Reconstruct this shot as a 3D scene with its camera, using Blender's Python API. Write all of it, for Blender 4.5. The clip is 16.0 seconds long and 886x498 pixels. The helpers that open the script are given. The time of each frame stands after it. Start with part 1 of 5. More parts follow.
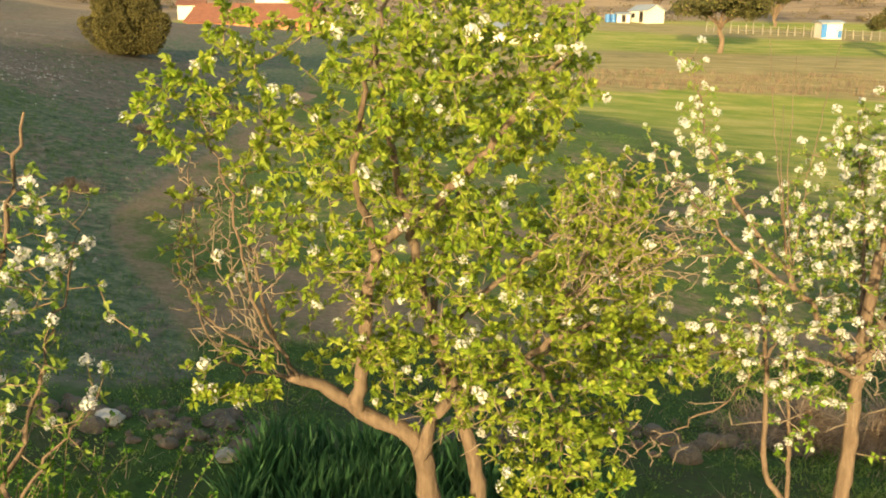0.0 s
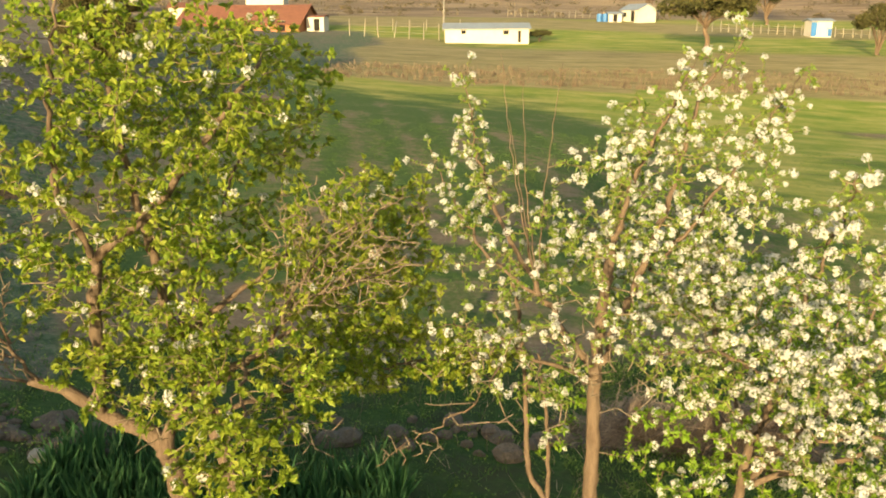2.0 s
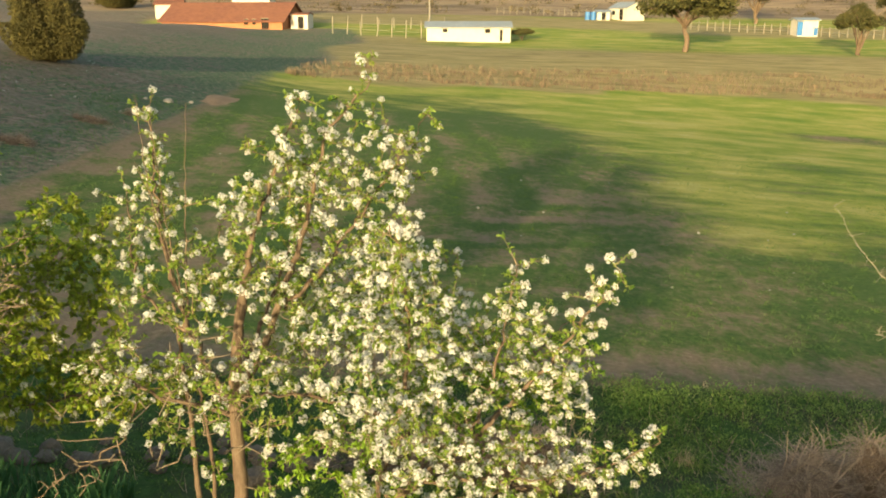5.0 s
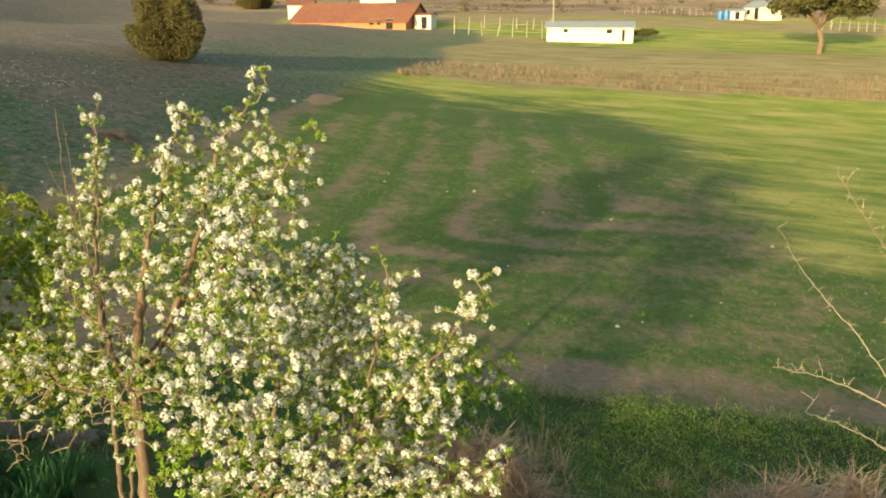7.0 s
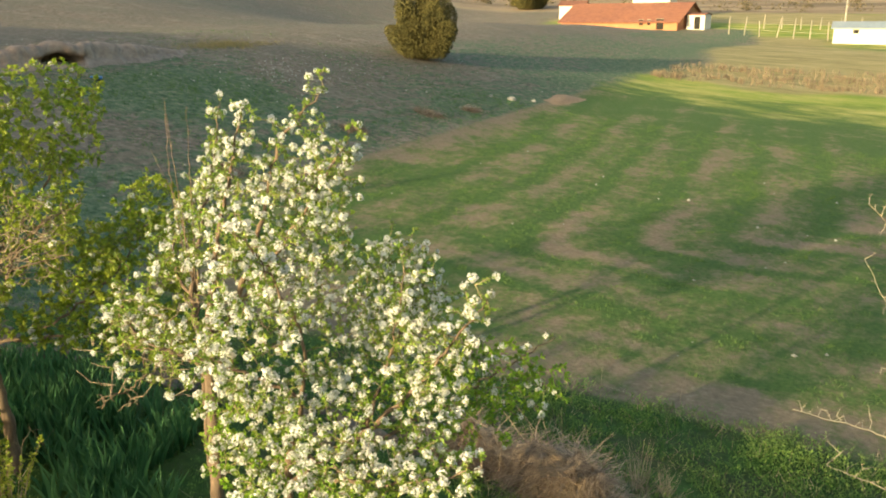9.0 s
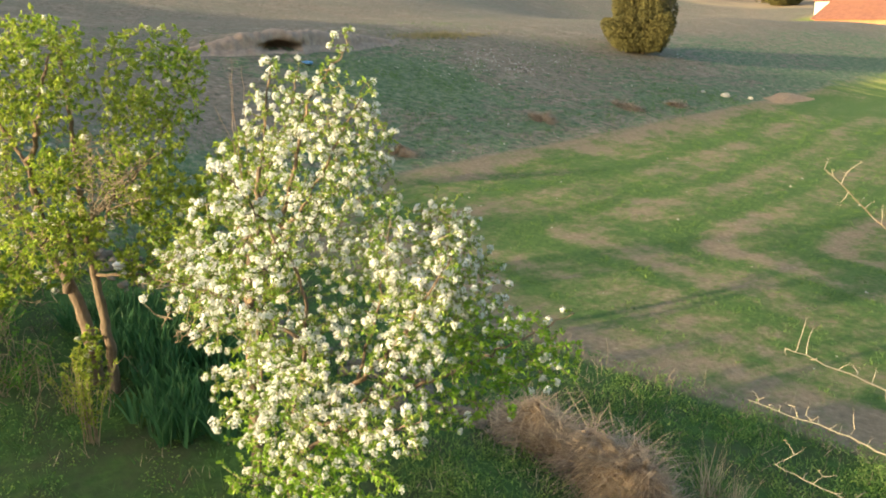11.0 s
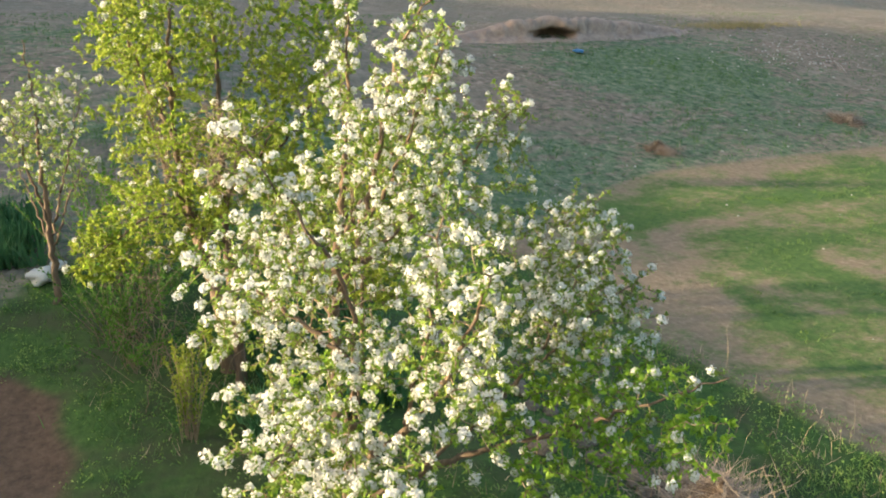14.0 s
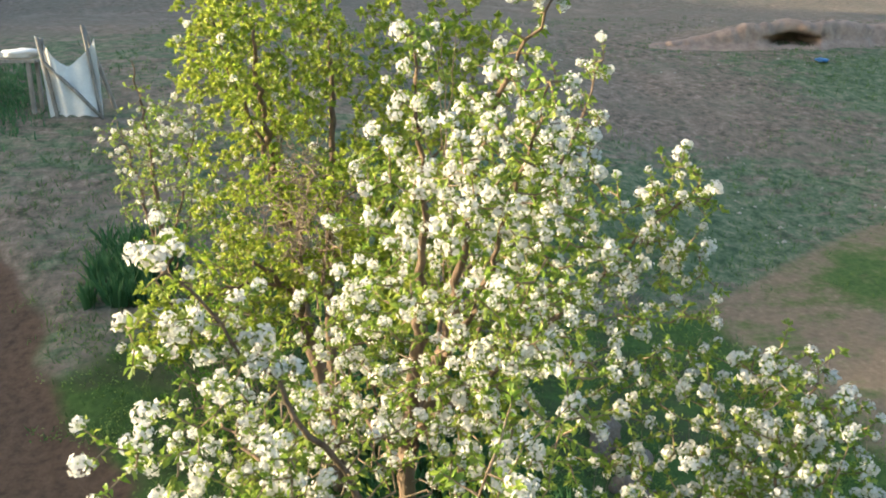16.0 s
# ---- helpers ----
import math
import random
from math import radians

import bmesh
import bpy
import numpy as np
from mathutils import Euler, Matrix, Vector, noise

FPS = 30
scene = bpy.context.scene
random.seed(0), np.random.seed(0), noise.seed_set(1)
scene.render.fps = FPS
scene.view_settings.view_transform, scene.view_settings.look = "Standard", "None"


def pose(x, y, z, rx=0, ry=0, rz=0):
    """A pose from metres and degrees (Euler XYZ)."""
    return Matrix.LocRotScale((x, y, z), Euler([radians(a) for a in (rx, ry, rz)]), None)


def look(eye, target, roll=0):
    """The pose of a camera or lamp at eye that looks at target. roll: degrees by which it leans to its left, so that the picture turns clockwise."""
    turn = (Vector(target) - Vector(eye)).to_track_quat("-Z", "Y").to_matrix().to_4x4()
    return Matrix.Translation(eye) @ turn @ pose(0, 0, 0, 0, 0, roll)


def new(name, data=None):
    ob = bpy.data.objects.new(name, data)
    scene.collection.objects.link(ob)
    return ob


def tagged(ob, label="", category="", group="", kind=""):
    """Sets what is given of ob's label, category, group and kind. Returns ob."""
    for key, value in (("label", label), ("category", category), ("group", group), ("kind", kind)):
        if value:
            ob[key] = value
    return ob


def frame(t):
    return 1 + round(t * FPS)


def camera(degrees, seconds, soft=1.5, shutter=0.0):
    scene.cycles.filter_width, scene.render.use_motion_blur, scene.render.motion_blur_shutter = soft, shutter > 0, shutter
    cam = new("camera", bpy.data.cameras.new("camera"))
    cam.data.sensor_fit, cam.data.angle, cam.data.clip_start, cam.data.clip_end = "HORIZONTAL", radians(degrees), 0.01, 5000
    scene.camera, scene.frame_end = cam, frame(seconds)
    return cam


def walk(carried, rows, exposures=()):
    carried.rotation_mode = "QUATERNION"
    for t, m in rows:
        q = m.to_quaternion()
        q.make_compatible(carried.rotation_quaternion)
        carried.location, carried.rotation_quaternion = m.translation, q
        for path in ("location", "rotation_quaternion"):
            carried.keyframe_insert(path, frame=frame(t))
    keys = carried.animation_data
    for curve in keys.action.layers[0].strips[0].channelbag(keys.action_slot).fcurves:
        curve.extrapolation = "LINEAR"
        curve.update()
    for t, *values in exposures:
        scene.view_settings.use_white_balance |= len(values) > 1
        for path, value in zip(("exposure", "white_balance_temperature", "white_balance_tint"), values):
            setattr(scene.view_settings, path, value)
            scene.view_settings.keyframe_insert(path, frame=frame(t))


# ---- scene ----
# ======================================================================== camera
cam = camera(55.0, 16.0, soft=1.9)
# seconds, x, y, z, yaw to the left, pitch, roll
PATH = [
    (0, 0.699, 0.784, 4.317, 0.00, -14.75, 0.19),
    (0.5, 1.177, 0.713, 4.375, 0.10, -14.73, -0.02),
    (1, 1.649, 0.640, 4.411, 0.22, -14.73, -0.10),
    (1.5, 2.110, 0.578, 4.428, 0.30, -14.76, -0.18),
    (2, 2.566, 0.529, 4.457, 0.37, -14.78, -0.17),
    (2.5, 2.989, 0.512, 4.509, 0.34, -14.85, 0.15),
    (3, 3.471, 0.495, 4.571, 0.42, -14.91, 0.08),
    (3.5, 3.922, 0.506, 4.630, 0.45, -14.94, 0.08),
    (4, 4.375, 0.521, 4.694, 0.54, -15.00, 0.09),
    (4.5, 4.829, 0.544, 4.749, 0.63, -15.05, 0.08),
    (5, 5.291, 0.582, 4.773, 0.73, -15.07, 0.02),
    (7.5, 7.547, 0.779, 4.913, 13.96, -15.15, -0.12),
    (8, 7.987, 0.887, 4.945, 18.75, -15.14, -0.24),
    (8.5, 8.400, 0.995, 4.952, 23.25, -15.11, -0.31),
    (9, 8.830, 1.148, 4.920, 27.93, -15.08, -0.18),
    (11.5, 10.567, 2.483, 4.530, 47.40, -15.18, 0.02),
    (12, 10.675, 2.801, 4.457, 50.63, -15.20, 0.11),
    (12.5, 10.635, 3.168, 4.396, 53.86, -15.19, 0.08),
    (13, 10.430, 3.614, 4.331, 57.34, -15.20, 0.04),
    (13.5, 10.110, 4.051, 4.235, 60.82, -15.20, -0.02),
    (14, 9.713, 4.470, 4.167, 64.40, -15.19, -0.13),
    (14.5, 9.307, 4.850, 4.139, 67.55, -15.20, -0.20),
    (15, 8.841, 5.217, 4.161, 71.40, -15.22, -0.25),
    (15.5, 8.331, 5.559, 4.231, 75.35, -15.16, -0.32),
    (16, 7.800, 5.850, 4.321, 79.28, -15.14, -0.44),
]
walk(cam, [(t, pose(x, y, z, 90 + pitch, 0, yaw) @ pose(0, 0, 0, 0, 0, roll)) for t, x, y, z, yaw, pitch, roll in PATH],
     [(0, 1.53, 7970, 2), (1.2, 1.50, 7900, 2), (2.8, 1.33, 7680, 1), (5, 1.33, 7560, -1), (8.5, 1.66, 7230, -2), (12, 2.12, 6720, 3), (16, 2.15, 6370, 7)])

# ======================================================================== light
SUN_DIR = Vector((-0.285, -0.945, 0.160)).normalized()      # towards the sun, low in the late afternoon
SUN_ELEV = math.asin(SUN_DIR.z)
SUN_AZ = math.atan2(SUN_DIR.x, SUN_DIR.y)

world = bpy.data.worlds.new("world")
scene.world = world
world.use_nodes = True
wn = world.node_tree.nodes
sky = wn.new("ShaderNodeTexSky")
sky.sky_type = "NISHITA"
sky.sun_disc = False
sky.sun_elevation = SUN_ELEV
sky.sun_rotation = SUN_AZ
sky.air_density, sky.dust_density, sky.ozone_density = 1.0, 3.0, 1.0
world.node_tree.links.new(sky.outputs[0], wn["Background"].inputs[0])
wn["Background"].inputs[1].default_value = 0.135

sun_data = bpy.data.lights.new("sun", "SUN")
sun_data.energy, sun_data.angle, sun_data.color = 3.4, radians(0.9), (1.0, 0.80, 0.50)
sun = new("sun", sun_data)
sun.matrix_world = look(SUN_DIR * 60, (0, 0, 0))

# ======================================================================== materials


def material(name, rough=0.8, metal=0.0, spec=0.3):
    m = bpy.data.materials.new(name)
    m.use_nodes = True
    b = m.node_tree.nodes["Principled BSDF"]
    b.inputs["Roughness"].default_value = rough
    b.inputs["Metallic"].default_value = metal
    b.inputs["Specular IOR Level"].default_value = spec
    return m, m.node_tree.nodes, m.node_tree.links, b


def noise_node(n, l, scale, detail=4, rough=0.6, vector=None, stretch=None):
    t = n.new("ShaderNodeTexNoise")
    t.inputs["Scale"].default_value = scale
    t.inputs["Detail"].default_value = detail
    t.inputs["Roughness"].default_value = rough
    if vector is None:
        vector = n.new("ShaderNodeTexCoord").outputs["Object"]
    if stretch:
        mp = n.new("ShaderNodeMapping")
        mp.inputs["Scale"].default_value = stretch
        l.new(vector, mp.inputs[0])
        vector = mp.outputs[0]
    l.new(vector, t.inputs["Vector"])
    return t.outputs["Fac"]


def ramp(n, l, fac, stops):
    r = n.new("ShaderNodeValToRGB")
    e = r.color_ramp.elements
    while len(e) < len(stops):
        e.new(0.5)
    for el, (p, c) in zip(e, stops):
        el.position, el.color = p, (*c, 1)
    l.new(fac, r.inputs[0])
    return r.outputs[0]


def mix(n, l, fac, a, b, mode="MIX"):
    m = n.new("ShaderNodeMix")
    m.data_type, m.blend_type = "RGBA", mode
    for sock, v in ((m.inputs["Factor"], fac), (m.inputs["A"], a), (m.inputs["B"], b)):
        if hasattr(v, "is_output"):
            l.new(v, sock)
        elif isinstance(v, tuple):
            sock.default_value = (*v, 1)
        else:
            sock.default_value = v
    return m.outputs["Result"]


def bump(n, l, b, height, strength=0.4, distance=0.02):
    k = n.new("ShaderNodeBump")
    k.inputs["Strength"].default_value = strength
    k.inputs["Distance"].default_value = distance
    l.new(height, k.inputs["Height"])
    l.new(k.outputs[0], b.inputs["Normal"])


def surface(name, dark, light, scale=8.0, rough=0.85, bumps=0.4, stain=None, metal=0.0, distance=0.02, stretch=None):
    """A grained surface: two colours at a fine and a coarse scale, with an optional stain."""
    m, n, l, b = material(name, rough, metal)
    f = noise_node(n, l, scale, 6, 0.65, stretch=stretch)
    c = ramp(n, l, f, [(0.3, dark), (0.7, light)])
    g = noise_node(n, l, scale * 0.17, 3)
    c = mix(n, l, ramp(n, l, g, [(0.35, (0, 0, 0)), (0.7, (0.55, 0.55, 0.55))]), c, stain or tuple(0.6 * v for v in dark))
    l.new(c, b.inputs["Base Color"])
    bump(n, l, b, f, bumps, distance)
    return m


def leaf_material(name, stops, through_light=0.45, rough=0.5):
    """Thin leaves: each leaf has its own tint, and lets some light through."""
    m, n, l, b = material(name, rough, 0.0, 0.35)
    geo = n.new("ShaderNodeNewGeometry")
    c = ramp(n, l, geo.outputs["Random Per Island"], stops)
    f = noise_node(n, l, 1.6, 2)
    c = mix(n, l, ramp(n, l, f, [(0.35, (0, 0, 0)), (0.65, (0.5, 0.5, 0.5))]), c, stops[-1][1])
    l.new(c, b.inputs["Base Color"])
    tr = n.new("ShaderNodeBsdfTranslucent")
    l.new(c, tr.inputs[0])
    sh = n.new("ShaderNodeMixShader")
    sh.inputs[0].default_value = through_light
    l.new(b.outputs[0], sh.inputs[1])
    l.new(tr.outputs[0], sh.inputs[2])
    l.new(sh.outputs[0], n["Material Output"].inputs[0])
    return m


M_BARK = surface("bark", (0.085, 0.055, 0.037), (0.215, 0.15, 0.11), 26, 0.9, 1.0, (0.19, 0.14, 0.10), stretch=(1, 1, 0.25))
M_TWIG = surface("twig_bark", (0.13, 0.085, 0.055), (0.30, 0.21, 0.14), 40, 0.85, 0.5, (0.30, 0.27, 0.19))
M_DEADTWIG = surface("lichened_twig", (0.15, 0.105, 0.078), (0.30, 0.225, 0.17), 50, 0.9, 0.5, (0.22, 0.20, 0.14))
M_SHRUB = surface("pale_shrub_bark", (0.25, 0.205, 0.155), (0.43, 0.365, 0.285), 60, 0.9, 0.5, (0.33, 0.29, 0.22))
M_LEAF_A = leaf_material("pear_leaf", [(0.0, (0.110, 0.201, 0.021)), (0.45, (0.226, 0.340, 0.035)), (0.8, (0.363, 0.443, 0.058)), (1.0, (0.385, 0.407, 0.073))], 0.5)
M_LEAF_B = leaf_material("young_pear_leaf", [(0.0, (0.11, 0.21, 0.030)), (0.5, (0.195, 0.32, 0.046)), (0.85, (0.29, 0.385, 0.066)), (1.0, (0.30, 0.34, 0.075))], 0.45)
# darker leaf copy: the shade under the trees is in its colour
M_LEAF_SHADED = leaf_material("shaded_leaf", [(0.0, (0.04, 0.11, 0.012)), (0.6, (0.08, 0.20, 0.02)), (1.0, (0.13, 0.26, 0.03))])
M_LEAF_LOW = leaf_material("low_pear_leaf", [(0.0, (0.11, 0.23, 0.02)), (0.6, (0.20, 0.37, 0.034)), (1.0, (0.31, 0.44, 0.055))])
M_PETAL = leaf_material("petal", [(0.0, (0.67, 0.665, 0.66)), (0.7, (0.78, 0.775, 0.77)), (1.0, (0.71, 0.68, 0.65))], 0.44, 0.6)
M_JUNIPER = leaf_material("juniper_sprays", [(0.0, (0.045, 0.045, 0.016)), (0.6, (0.085, 0.080, 0.026)), (1.0, (0.135, 0.11, 0.034))], 0.08, 0.8)
M_OAK = leaf_material("oak_leaf", [(0.0, (0.040, 0.045, 0.018)), (0.6, (0.078, 0.085, 0.028)), (1.0, (0.13, 0.115, 0.038))], 0.2, 0.8)
M_SCRUB = leaf_material("scrub_leaf", [(0.0, (0.06, 0.055, 0.03)), (0.6, (0.11, 0.09, 0.05)), (1.0, (0.17, 0.13, 0.075))], 0.2, 0.85)
M_IRIS = leaf_material("iris_leaf", [(0.0, (0.025, 0.085, 0.032)), (0.6, (0.05, 0.14, 0.055)), (1.0, (0.09, 0.20, 0.08))], 0.25, 0.45)
M_GRASS = leaf_material("grass_blade", [(0.0, (0.030, 0.090, 0.020)), (0.6, (0.062, 0.150, 0.032)), (1.0, (0.14, 0.215, 0.065))], 0.25, 0.7)
M_CROP = leaf_material("crop_blade", [(0.0, (0.055, 0.118, 0.020)), (0.6, (0.09, 0.165, 0.030)), (1.0, (0.15, 0.21, 0.055))], 0.25, 0.7)
M_LUSH = leaf_material("lush_blade", [(0.0, (0.085, 0.19, 0.032)), (0.6, (0.165, 0.29, 0.055)), (1.0, (0.33, 0.39, 0.11))], 0.25, 0.7)
# white sack plastic with the shade it lies in mixed into its grey
M_SACK = surface("shaded_white_plastic", (0.42, 0.41, 0.41), (0.54, 0.53, 0.53), 20, 0.6, 0.3, (0.40, 0.38, 0.35))
M_HAY = leaf_material("bleached_hay", [(0.0, (0.12, 0.085, 0.066)), (0.55, (0.26, 0.19, 0.148)), (1.0, (0.50, 0.385, 0.29))], 0.15, 0.9)
M_DRY = leaf_material("dry_stalk", [(0.0, (0.24, 0.165, 0.115)), (0.6, (0.43, 0.31, 0.215)), (1.0, (0.66, 0.51, 0.35))], 0.2, 0.85)
M_REED = leaf_material("dry_reed", [(0.0, (0.12, 0.09, 0.065)), (0.6, (0.18, 0.13, 0.09)), (1.0, (0.235, 0.175, 0.115))], 0.12, 0.9)
M_WEED = leaf_material("weed_leaf", [(0.0, (0.05, 0.13, 0.022)), (0.6, (0.12, 0.24, 0.042)), (1.0, (0.30, 0.38, 0.10))], 0.25, 0.6)
M_SHOOT = leaf_material("shoot_leaf", [(0.0, (0.14, 0.20, 0.02)), (0.6, (0.22, 0.28, 0.03)), (1.0, (0.32, 0.34, 0.05))], 0.35, 0.6)
M_ROCK = surface("field_stone", (0.10, 0.08, 0.066), (0.25, 0.205, 0.17), 14, 0.9, 0.8, (0.15, 0.115, 0.092))
M_PALE_STONE = surface("pale_stone", (0.34, 0.31, 0.27), (0.54, 0.50, 0.45), 20, 0.9, 0.4)
M_PLASTER = surface("white_plaster", (0.56, 0.52, 0.46), (0.68, 0.64, 0.58), 1.2, 0.9, 0.15, (0.60, 0.54, 0.46))
M_ORANGE = surface("orange_plaster", (0.32, 0.13, 0.07), (0.42, 0.19, 0.10), 1.5, 0.9, 0.2, (0.46, 0.22, 0.12))
M_TILE = surface("roof_tile", (0.15, 0.062, 0.045), (0.25, 0.105, 0.075), 2.2, 0.85, 0.4, (0.28, 0.12, 0.07))
M_SHEET = surface("grey_sheet_metal", (0.26, 0.30, 0.35), (0.36, 0.41, 0.46), 2.0, 0.5, 0.1, (0.30, 0.30, 0.30), 0.3)
M_WOOD = surface("weathered_wood", (0.20, 0.18, 0.165), (0.40, 0.37, 0.345), 18, 0.9, 0.5, stretch=(1, 1, 0.15))
M_POST = surface("pale_post_wood", (0.24, 0.205, 0.16), (0.36, 0.32, 0.26), 12, 0.9, 0.3)
M_DARK = surface("dark_opening", (0.015, 0.013, 0.012), (0.03, 0.028, 0.026), 4, 0.9, 0.1)
M_BLUE = surface("blue_plastic", (0.04, 0.16, 0.42), (0.07, 0.24, 0.55), 3, 0.4, 0.05)
M_CLOTH = surface("white_sacking", (0.66, 0.66, 0.68), (0.80, 0.80, 0.80), 30, 0.85, 0.3, (0.58, 0.57, 0.58))
M_BANK = surface("pale_bank_soil", (0.21, 0.15, 0.125), (0.40, 0.30, 0.25), 3.5, 0.95, 0.9, (0.30, 0.22, 0.18), distance=0.06)


def ground_material():
    """Soil and turf, blended by what grows where."""
    m, n, l, b = material("earth_and_turf", 0.95, 0.0, 0.15)

    def attr(name):
        a = n.new("ShaderNodeAttribute")
        a.attribute_name = name
        return a.outputs["Fac"]
    co = n.new("ShaderNodeTexCoord").outputs["Object"]
    fine = noise_node(n, l, 9.0, 6, 0.7, co)
    midn = noise_node(n, l, 1.3, 5, 0.6, co)
    wide = noise_node(n, l, 0.16, 4, 0.55, co)
    streak = noise_node(n, l, 0.55, 6, 0.68, co, (0.38, 0.95, 1))
    patch = noise_node(n, l, 0.42, 5, 0.62, co)
    soil = ramp(n, l, fine, [(0.3, (0.160, 0.116, 0.080)), (0.55, (0.250, 0.186, 0.130)), (0.75, (0.355, 0.28, 0.20))])
    soil = mix(n, l, ramp(n, l, midn, [(0.4, (0, 0, 0)), (0.7, (0.5, 0.5, 0.5))]), soil, (0.24, 0.18, 0.12))
    olive = ramp(n, l, fine, [(0.3, (0.100, 0.110, 0.046)), (0.55, (0.155, 0.160, 0.070)), (0.8, (0.245, 0.232, 0.118))])
    olive = mix(n, l, ramp(n, l, wide, [(0.4, (0, 0, 0)), (0.65, (0.5, 0.5, 0.5))]), olive, (0.205, 0.185, 0.095))
    green = ramp(n, l, fine, [(0.3, (0.05, 0.092, 0.026)), (0.55, (0.082, 0.135, 0.037)), (0.8, (0.15, 0.19, 0.068))])
    tuft = noise_node(n, l, 4.2, 7, 0.78, co)
    hill = ramp(n, l, tuft, [(0.37, (0.055, 0.063, 0.040)), (0.45, (0.15, 0.122, 0.094)), (0.54, (0.215, 0.164, 0.135)), (0.64, (0.34, 0.275, 0.23))])
    hill = mix(n, l, ramp(n, l, patch, [(0.42, (0.5, 0.5, 0.5)), (0.58, (0, 0, 0))]), hill, (0.155, 0.145, 0.112))
    hill = mix(n, l, ramp(n, l, noise_node(n, l, 0.7, 6, 0.7, co, (0.6, 1.0, 1)), [(0.53, (0, 0, 0)), (0.66, (0.6, 0.6, 0.6))]), hill, (0.29, 0.24, 0.195))
    blades_ = noise_node(n, l, 2.4, 7, 0.75, co, (1.0, 0.5, 1))
    sward = ramp(n, l, tuft, [(0.37, (0.04, 0.075, 0.04)), (0.50, (0.10, 0.145, 0.082)), (0.64, (0.24, 0.235, 0.16))])
    # dry growth, its yellow-greens brightened for blades that catch the sun
    dry = ramp(n, l, streak, [(0.32, (0.14, 0.23, 0.034)), (0.46, (0.25, 0.30, 0.058)), (0.58, (0.40, 0.365, 0.11)), (0.72, (0.50, 0.43, 0.18))])
    dry = mix(n, l, ramp(n, l, fine, [(0.35, (0.4, 0.4, 0.4)), (0.6, (0, 0, 0))]), dry, (0.15, 0.19, 0.04))
    scrub = ramp(n, l, noise_node(n, l, 0.09, 7, 0.7, co, (0.5, 1.6, 1)), [(0.33, (0.13, 0.10, 0.07)), (0.48, (0.25, 0.185, 0.13)), (0.60, (0.36, 0.27, 0.18)), (0.75, (0.20, 0.165, 0.10))])

    def mask(a, noisy, amount):
        s = n.new("ShaderNodeMath")
        s.operation = "MULTIPLY_ADD"
        l.new(noisy, s.inputs[0])
        s.inputs[1].default_value = amount
        l.new(a, s.inputs[2])
        r = n.new("ShaderNodeMapRange")
        r.interpolation_type = "SMOOTHSTEP"
        r.inputs["From Min"].default_value = amount * 0.5 + 0.28
        r.inputs["From Max"].default_value = amount * 0.5 + 0.72
        l.new(s.outputs[0], r.inputs["Value"])
        return r.outputs[0]
    litter = mix(n, l, ramp(n, l, midn, [(0.44, (0, 0, 0)), (0.62, (0.85, 0.85, 0.85))]), ramp(n, l, fine, [(0.35, (0.036, 0.078, 0.020)), (0.7, (0.085, 0.145, 0.038))]), (0.066, 0.072, 0.038))
    dark_soil = ramp(n, l, fine, [(0.3, (0.062, 0.041, 0.030)), (0.7, (0.145, 0.098, 0.070))])
    clods = noise_node(n, l, 2.6, 8, 0.78, co, (1.0, 0.7, 1))
    lie = n.new("ShaderNodeMath")
    lie.operation = "MULTIPLY_ADD"
    l.new(patch, lie.inputs[0])
    lie.inputs[1].default_value = 1.5
    l.new(attr("green"), lie.inputs[2])
    shift = n.new("ShaderNodeMath")
    shift.operation = "SUBTRACT"
    l.new(lie.outputs[0], shift.inputs[0])
    shift.inputs[1].default_value = 0.75 - 0.14
    lush = n.new("ShaderNodeMath")
    lush.operation = "SUBTRACT"
    l.new(lie.outputs[0], lush.inputs[0])
    lush.inputs[1].default_value = 0.75 + 0.14
    c = mix(n, l, mask(shift.outputs[0], clods, 2.3), soil, olive)
    c = mix(n, l, mask(lush.outputs[0], clods, 2.2), c, green)
    hill = mix(n, l, mask(attr("sward"), blades_, 2.6), hill, sward)
    c = mix(n, l, mask(attr("verge"), midn, 0.3), c, litter)
    c = mix(n, l, mask(attr("track"), midn, 0.5), c, dark_soil)
    c = mix(n, l, mask(attr("field_dry_sunlit"), streak, 1.1), c, dry)
    stubble = ramp(n, l, noise_node(n, l, 0.8, 7, 0.72, co, (0.30, 1.2, 1)), [(0.32, (0.17, 0.15, 0.07)), (0.5, (0.30, 0.25, 0.12)), (0.68, (0.41, 0.335, 0.18))])
    c = mix(n, l, mask(attr("fallow"), streak, 0.5), c, stubble)
    c = mix(n, l, mask(attr("hill"), midn, 0.5), c, hill)
    c = mix(n, l, mask(attr("scrub"), wide, 0.4), c, scrub)
    l.new(c, b.inputs["Base Color"])
    bump(n, l, b, fine, 0.7, 0.04)
    return m


M_GROUND = ground_material()

# ======================================================================== mesh helpers


def mesh_object(name, verts, faces, mat, parent=None, smooth=False):
    me = bpy.data.meshes.new(name)
    me.from_pydata([tuple(v) for v in verts], [], [tuple(f) for f in faces])
    me.materials.append(mat)
    if smooth:
        me.polygons.foreach_set("use_smooth", [True] * len(me.polygons))
    me.update()
    ob = new(name, me)
    if parent is not None:
        ob.parent = parent
    return ob


